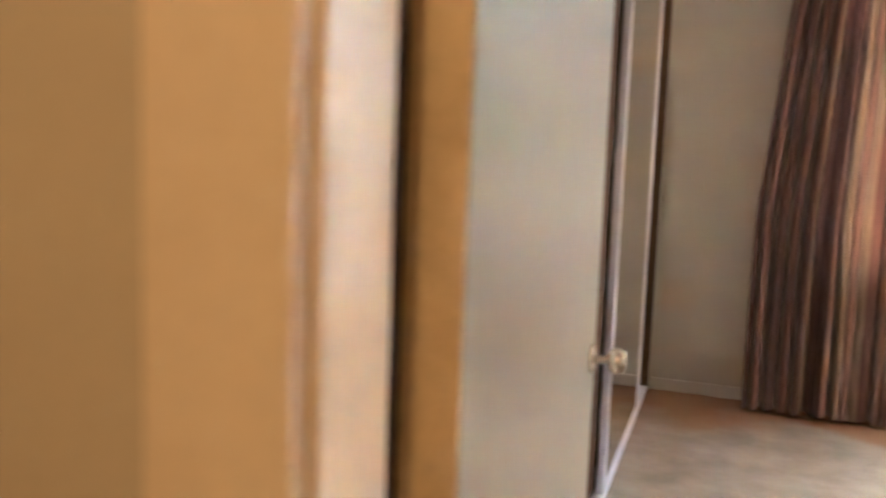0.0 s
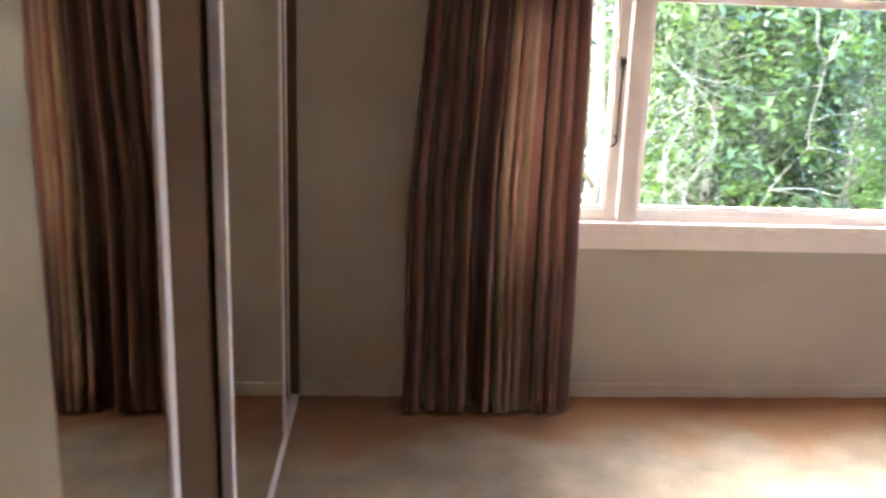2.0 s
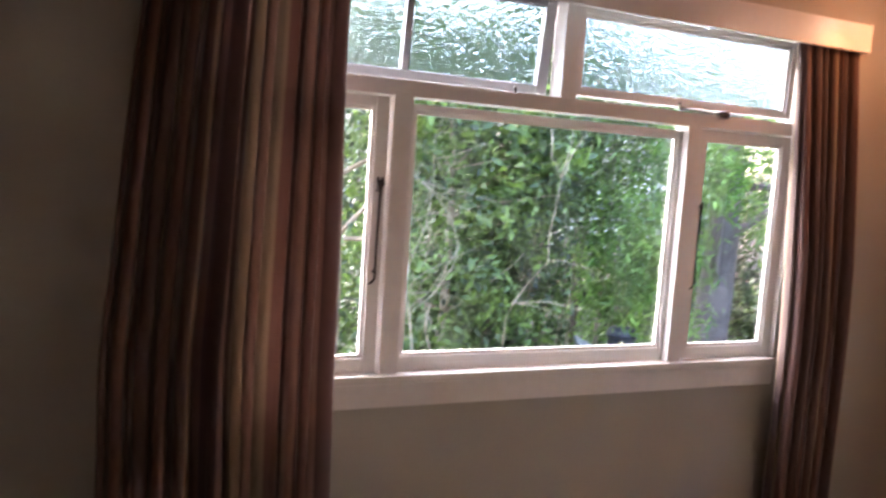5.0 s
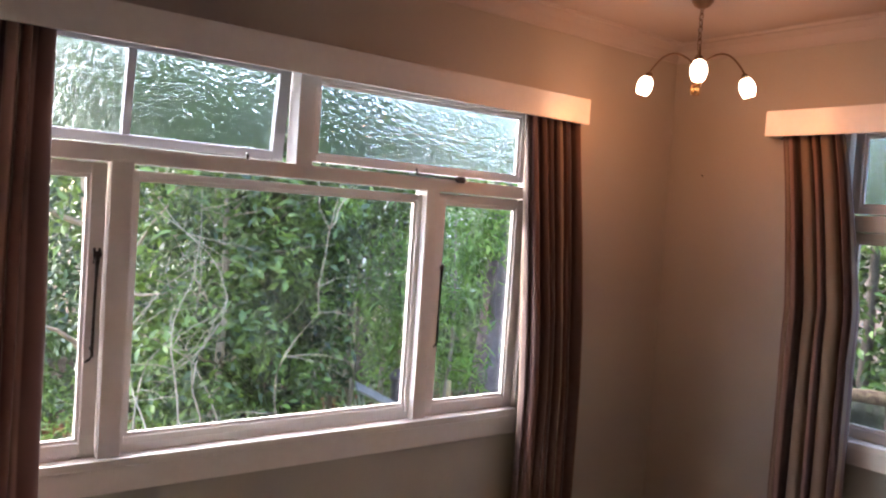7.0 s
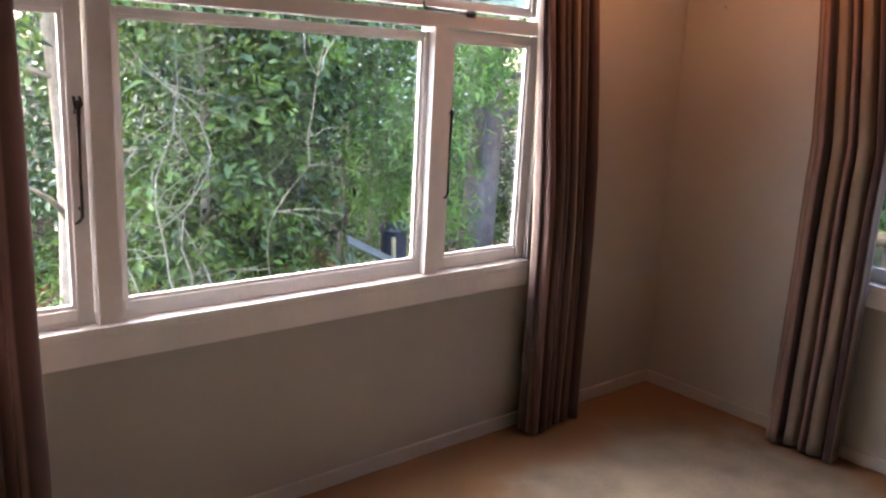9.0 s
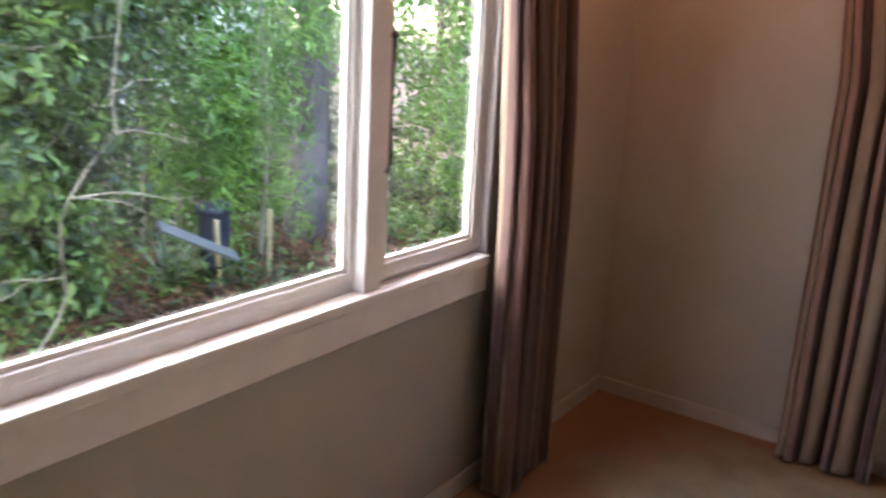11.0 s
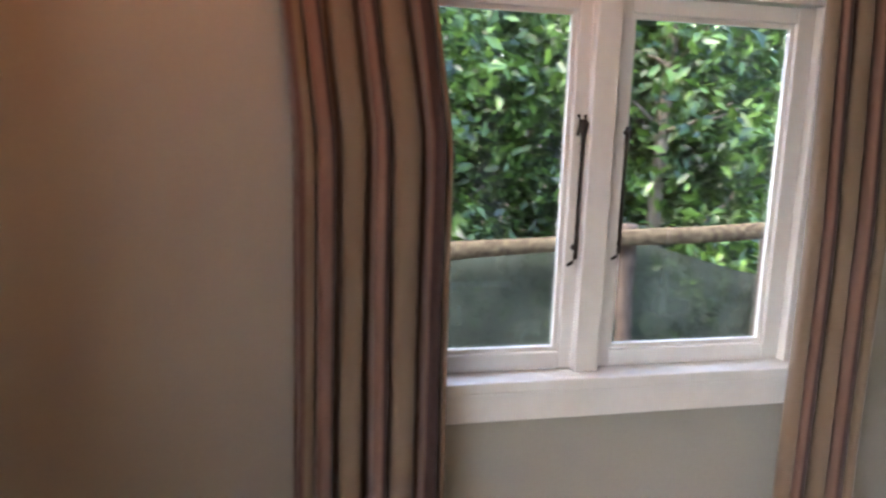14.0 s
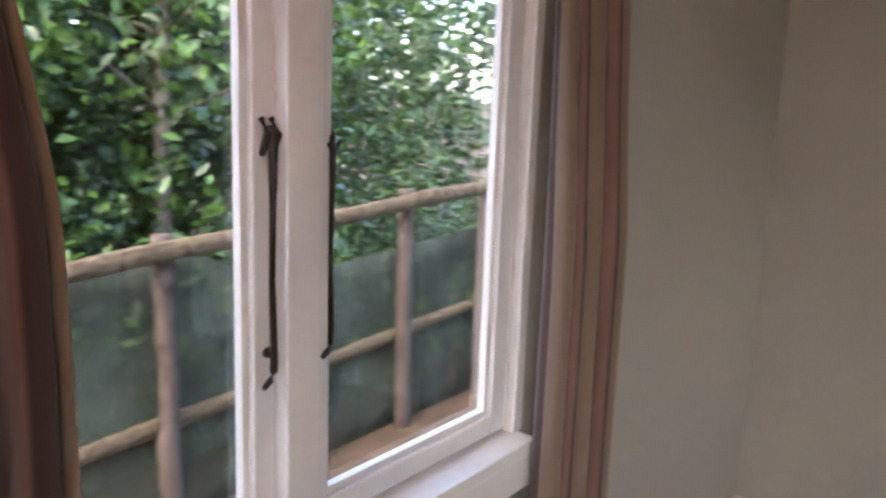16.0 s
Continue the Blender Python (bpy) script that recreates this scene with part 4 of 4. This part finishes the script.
# east: glossy shrubs behind the fence
glossy = tree("shrub", (4.2, -1.5, GZ), 4.3, 1.3, 640, 32, 0.12, M_LEAF_GLOSSY, 0.128, "glossy broad-leaved shrub behind the fence", 41, 0.6, M_BARK, 0.08, 14, category="shrub", width=0.5)
bm = bmesh.new()
tube(bm, [(-0.1, 0.1, 0.2), (-0.5, 0.35, 1.0), (-0.85, 0.62, 1.75), (-0.98, 0.5, 2.15), (-1.02, 0.3, 2.7), (-0.98, 0.05, 3.3)], [0.05, 0.045, 0.04, 0.034, 0.03, 0.015], 9)
tube(bm, [(-0.98, 0.5, 2.15), (-1.0, 0.3, 2.22), (-1.0, 0.05, 2.3), (-0.95, -0.25, 2.35)], [0.016, 0.014, 0.011, 0.006], 7)
part("limb", bm, M_BARK, glossy, "bare tan limb", True)
tree("shrub", (4.1, -4.0, GZ), 4.4, 1.35, 660, 32, 0.12, M_LEAF_GLOSSY, 0.128, "glossy broad-leaved shrub behind the fence", 42, 0.4, M_BARK, 0.08, 14, category="shrub", width=0.5)
tree("shrub", (4.0, 0.7, GZ), 4.0, 1.1, 600, 30, 0.11, M_LEAF, 0.11, "leafy mid-green shrub beyond the fence end", 43, 0.3, M_BARK, 0.07, 12, category="shrub")
for i in range(6):
    tree("tree", (7.3 + 0.7 * math.sin(i * 2.1), -10.5 + 2.7 * i, GZ), 5.4 + 0.5 * math.cos(i * 1.3), 2.1, 560, 30, 0.22, M_LEAF_DARK, 0.2, "tall dark-green tree behind the fence", 71 + i, -0.4, M_BARK, 0.14, 10)

for i, (x, y) in enumerate(((5.5, -0.4), (5.6, -2.6), (5.5, -4.8), (5.4, -6.9))):
    tree("shrub", (x, y, GZ), 4.3 + 0.3 * math.sin(i * 2.0), 1.3, 700, 30, 0.14, M_LEAF_DARK, 0.13, "dense dark-green shrub behind the glossy shrubs", 161 + i, -0.1, M_BARK, 0.07, 10, category="shrub")


def undergrowth():
    rng = np.random.default_rng(9)
    c = np.stack([rng.uniform(-7, 9, 1900), rng.uniform(0.5, 11, 1900), np.full(1900, GZ)], 1)
    keep = (np.sin(c[:, 0] * 1.7) * np.cos(c[:, 1] * 1.3 + 1) > -0.35) & (np.hypot((c[:, 0] - 0.1) / 1.3, (c[:, 1] - 3.3) / 0.8) > 1)
    c = np.concatenate([c[keep], np.stack([rng.uniform(3.1, 8.5, 900), rng.uniform(-9, 0.5, 900), np.full(900, GZ)], 1)])
    p = np.repeat(c, 40, 0) + rng.normal(size=(len(c) * 40, 3)) * np.array([0.16, 0.16, 0.10]) + np.array([0, 0, 0.12])
    nr = rng.normal(size=p.shape) * 0.4 + np.array([0, 0, 1.0])
    ob = leaves_mesh("undergrowth", p, nr, rng.uniform(0.06, 0.13, len(p)), M_LEAF, 0.4, 9)
    tagged(ob, "low green plants covering the garden soil", "undergrowth", kind="stuff")
    q = np.stack([rng.uniform(-4, 4, 14000), rng.uniform(0.8, 6, 14000), np.full(14000, GZ + 0.05)], 1)
    ob = leaves_mesh("leaf_litter", q, rng.normal(size=q.shape) * 0.15 + np.array([0, 0, 1.0]), rng.uniform(0.05, 0.11, len(q)), M_LITTER, 0.5, 12)
    tagged(ob, "fallen brown leaves on the garden soil", "leaf litter", kind="stuff")


undergrowth()


def lawn():
    """Grass beyond the pale-barked tree."""
    rng = np.random.default_rng(31)
    q = np.stack([rng.uniform(-9, -1.2, 26000), rng.uniform(4.6, 11, 26000), np.full(26000, GZ + 0.02)], 1)
    d = rng.normal(size=q.shape) * np.array([1.0, 1.0, 0.15])
    ob = leaves_mesh("lawn", q, d, rng.uniform(0.10, 0.2, len(q)), M_FERN, 0.12, 33)
    tagged(ob, "bright green rough lawn beyond the trees", "grass", kind="stuff")


lawn()


def bare_branches():
    """Leafless pale twigs in front of the shrub."""
    rnd = random.Random(77)
    ob = thing("bare_branch", "tangle of bare pale twigs before the shrub", "branch", at=(-1.05, 3.0, GZ))
    for k in range(6):
        bm = bmesh.new()
        x = rnd.uniform(-0.75, 0.15)
        pts = [Vector((x, rnd.uniform(-0.3, 0.3), 0))]
        d = Vector((rnd.uniform(-0.25, 0.25), 0, 1)).normalized()
        for i in range(16):
            d = (d + Vector((rnd.uniform(-.5, .5) - 0.8 * (pts[-1].x - x), rnd.uniform(-.25, .25), rnd.uniform(-.12, .3)))).normalized()
            pts.append(pts[-1] + d * rnd.uniform(0.14, 0.22))
        tube(bm, pts, [0.010 * (1 - i / 20) for i in range(17)], 6)
        for j in range(9):
            b = rnd.randrange(4, 16)
            q = [pts[b]]
            e = Vector((rnd.uniform(-1, 1), rnd.uniform(-.5, .5), rnd.uniform(-.5, .6))).normalized()
            for i in range(7):
                e = (e + Vector((rnd.uniform(-.35, .35), rnd.uniform(-.25, .25), rnd.uniform(-.3, .25)))).normalized()
                q.append(q[-1] + e * rnd.uniform(0.06, 0.12))
            tube(bm, q, [0.0042 * (1 - i / 9) for i in range(8)], 5)
        part("twig", bm, M_TWIG, ob, "", True)


bare_branches()

def pale_house():
    """A weatherboard house beyond the trees."""
    ob = thing("house", "pale weatherboard house glimpsed beyond the garden trees", "house", at=(8.5, 17.0, GZ))
    bx("wall", (-6.0, 6.0, 0.0, 5.0, -0.2, 3.0), M_SIDING, ob, 0.0, "cream painted wall")
    for k in range(14):
        bx("board", (-6.0, 6.0, -0.025, -0.002, 0.1 + 0.2 * k, 0.285 + 0.2 * k), M_SIDING, ob, 0.004)
    bm = bmesh.new()
    v = [bm.verts.new(c) for c in ((-6.4, -0.5, 2.95), (6.4, -0.5, 2.95), (6.4, 5.5, 2.95), (-6.4, 5.5, 2.95), (-6.4, 2.5, 4.6), (6.4, 2.5, 4.6))]
    for q in ((0, 1, 5, 4), (2, 3, 4, 5), (1, 2, 5), (3, 0, 4), (3, 2, 1, 0)):
        bm.faces.new([v[k] for k in q])
    part("roof", bm, M_PLANK, ob, "grey roof")
    for x in (-3.6, 0.4):
        w = bx("window", (x, x + 1.6, -0.06, -0.026, 1.0, 2.2), M_WHITE, ob, 0.01, "white window frame")
        for k in range(2):
            bx("pane", (x + 0.08 + 0.76 * k, x + 0.76 + 0.76 * k, -0.064, -0.0605, 1.08, 2.12), M_BIN, w, 0.0, "dark pane")


pale_house()


def spiky_plant(at):
    """A rosette of stiff narrow blades."""
    rnd = random.Random(5)
    ob = thing("spiky_plant", "grey-green rosette plant with stiff narrow blades", "plant", at=at)
    for k in range(26):
        a, e, l = rnd.uniform(0, math.tau), rnd.uniform(0.45, 1.4), rnd.uniform(0.35, 0.6)
        bm = bmesh.new()
        d, side = Vector((math.cos(a) * math.cos(e), math.sin(a) * math.cos(e), math.sin(e))), Vector((-math.sin(a), math.cos(a), 0))
        up = d.cross(side)
        rows = []
        for i, w in enumerate((0.016, 0.024, 0.018, 0.002)):
            c = d * l * i / 3 - Vector((0, 0, 0.05 * (i / 3) ** 2))
            rows.append([bm.verts.new(c - side * w), bm.verts.new(c + up * 0.008), bm.verts.new(c + side * w)])
        for r0, r1 in zip(rows, rows[1:]):
            for n in range(2):
                bm.faces.new((r0[n], r0[n + 1], r1[n + 1], r1[n]))
            bm.faces.new((r0[2], r0[0], r1[0], r1[2]))
        part("blade", bm, M_BLADE, ob)


spiky_plant((1.0, 4.35, GZ + 0.02))

# garden odds and ends
tagged(bx("plank", (0.0, 0.85, -0.06, 0.06, 0.0, 0.025), M_PLANK, None, 0.006), "grey weathered plank leaning among the plants", "plank").matrix_world = pose(0.55, 3.85, -0.06, 35, 27, 0)


def garden_bin(at):
    ob = thing("garden_bin", "dark blue-black plastic garden bin with a lid", "bin", at=at)
    bm = bmesh.new()
    lathe(bm, [(0.11, 0.0), (0.12, 0.02), (0.15, 0.58), (0.155, 0.60)], 24)
    part("body", bm, M_BIN, ob, "", True)
    bm = bmesh.new()
    lathe(bm, [(0.165, 0.59), (0.168, 0.63), (0.12, 0.69), (0.03, 0.715), (0.001, 0.716)], 24)
    part("lid", bm, M_BIN, ob, "domed lid", True)


garden_bin((1.48, 4.35, GZ))
for k, (x, y) in enumerate(((1.25, 4.0), (1.85, 4.05))):
    st = bx("stake", (-0.018, 0.018, -0.018, 0.018, -0.1, 0.62), M_STAKE, None, 0.003)
    st.matrix_world = pose(x, y, GZ, 2 * k, -3 + 2 * k, 10 * k)
    tagged(st, "pale wooden garden stake in the soil", "stake", "garden stakes")


# fence
FX = 2.5
fence = thing("fence", "rustic split-rail fence with dark shade cloth behind", "fence", at=(FX, -2.0, GZ))


def rail_top(y):
    return 0.60 + 0.055 * (-y - 1.07)


def rough_board(name, p0, p1, half_h, half_t, material, seed, parent):
    """A split board with wavy edges, along p0..p1."""
    p0, p1 = Vector(p0), Vector(p1)
    d = (p1 - p0).normalized()
    upright = abs(d.z) > 0.8
    side = Vector((1, 0, 0))
    up = d.cross(side).normalized()
    bm = bmesh.new()
    n = 40
    rings = []
    for i in range(n + 1):
        c = p0.lerp(p1, i / n)
        a = half_h * (1 + 0.28 * noise.noise((i * 0.31, seed, 0)) + 0.1 * noise.noise((i * 1.3, seed, 4)))
        b = half_h * (1 + 0.28 * noise.noise((i * 0.31, seed, 9)) + 0.1 * noise.noise((i * 1.3, seed, 14)))
        off = up * 0.010 * noise.noise((i * 0.12, seed, 20))
        t = half_t
        ring = [c + off + up * a * 0.7 + side * t, c + off + up * a + side * t * 0.2, c + off + up * a * 0.8 - side * t, c + off - up * b * 0.8 - side * t, c + off - up * b + side * t * 0.2, c + off - up * b * 0.7 + side * t]
        rings.append([bm.verts.new(v) for v in ring])
    for r0, r1 in zip(rings, rings[1:]):
        for k in range(6):
            bm.faces.new((r0[k], r0[(k + 1) % 6], r1[(k + 1) % 6], r1[k]))
    bm.faces.new(rings[0][::-1])
    bm.faces.new(rings[-1])
    return under(parent, part(name, bm, material, None, "", True))


for i, y in enumerate((-0.2, -1.05, -2.87, -3.82, -4.62, -5.5, -6.4)):
    rough_board("post", (FX, y, GZ - 0.1), (FX, y + 0.01, rail_top(y) + (0.075 if i % 2 == 0 else 0.02)), 0.052, 0.034, M_FENCE, i * 3.7, fence)
rough_board("rail", (FX - 0.055, 0.6, rail_top(0.6)), (FX - 0.055, -7.2, rail_top(-7.2)), 0.05, 0.022, M_RAIL, 31, fence)
rough_board("rail", (FX + 0.055, 0.6, rail_top(0.6) - 0.89), (FX + 0.055, -7.2, rail_top(-7.2) - 0.89), 0.045, 0.022, M_RAIL, 47, fence)


def cloth_top(y):
    """The cloth sags below the rail past the third post."""
    return rail_top(y) - 0.02 - 0.30 * min(1, max(0, (-2.9 - y) / 0.9))


bm = bmesh.new()
rows = []
for i in range(41):
    y = 0.6 - 7.8 * i / 40
    rows.append([bm.verts.new((FX + 0.085 + 0.012 * noise.noise((y * 2, k, 3)), y, GZ + (cloth_top(y) - GZ) * k / 8)) for k in range(9)])
for r0, r1 in zip(rows, rows[1:]):
    for k in range(8):
        bm.faces.new((r0[k], r1[k], r1[k + 1], r0[k + 1]))
nt = M_CLOTH.node_tree
nz = nt.nodes.new("ShaderNodeTexNoise")
nz.inputs["Scale"].default_value, nz.inputs["Detail"].default_value = 5.0, 5
tcn = nt.nodes.new("ShaderNodeTexCoord")
nt.links.new(tcn.outputs["Object"], nz.inputs["Vector"])
ra = nt.nodes.new("ShaderNodeMapRange")
ra.inputs[1].default_value, ra.inputs[2].default_value, ra.inputs[3].default_value, ra.inputs[4].default_value = 0.4, 0.72, 0.1, 0.7
nt.links.new(nz.outputs["Fac"], ra.inputs[0])
tp = nt.nodes.new("ShaderNodeBsdfTransparent")
ms = nt.nodes.new("ShaderNodeMixShader")
nt.links.new(ra.outputs[0], ms.inputs[0])
nt.links.new(nt.nodes["Principled BSDF"].outputs[0], ms.inputs[1])
nt.links.new(tp.outputs[0], ms.inputs[2])
nt.links.new(ms.outputs[0], nt.nodes["Material Output"].inputs[0])
cloth = under(fence, part("shade_cloth", bm, M_CLOTH, None, "dark green-black shade cloth", True))
th = cloth.modifiers.new("thickness", 'SOLIDIFY')
th.thickness = 0.003
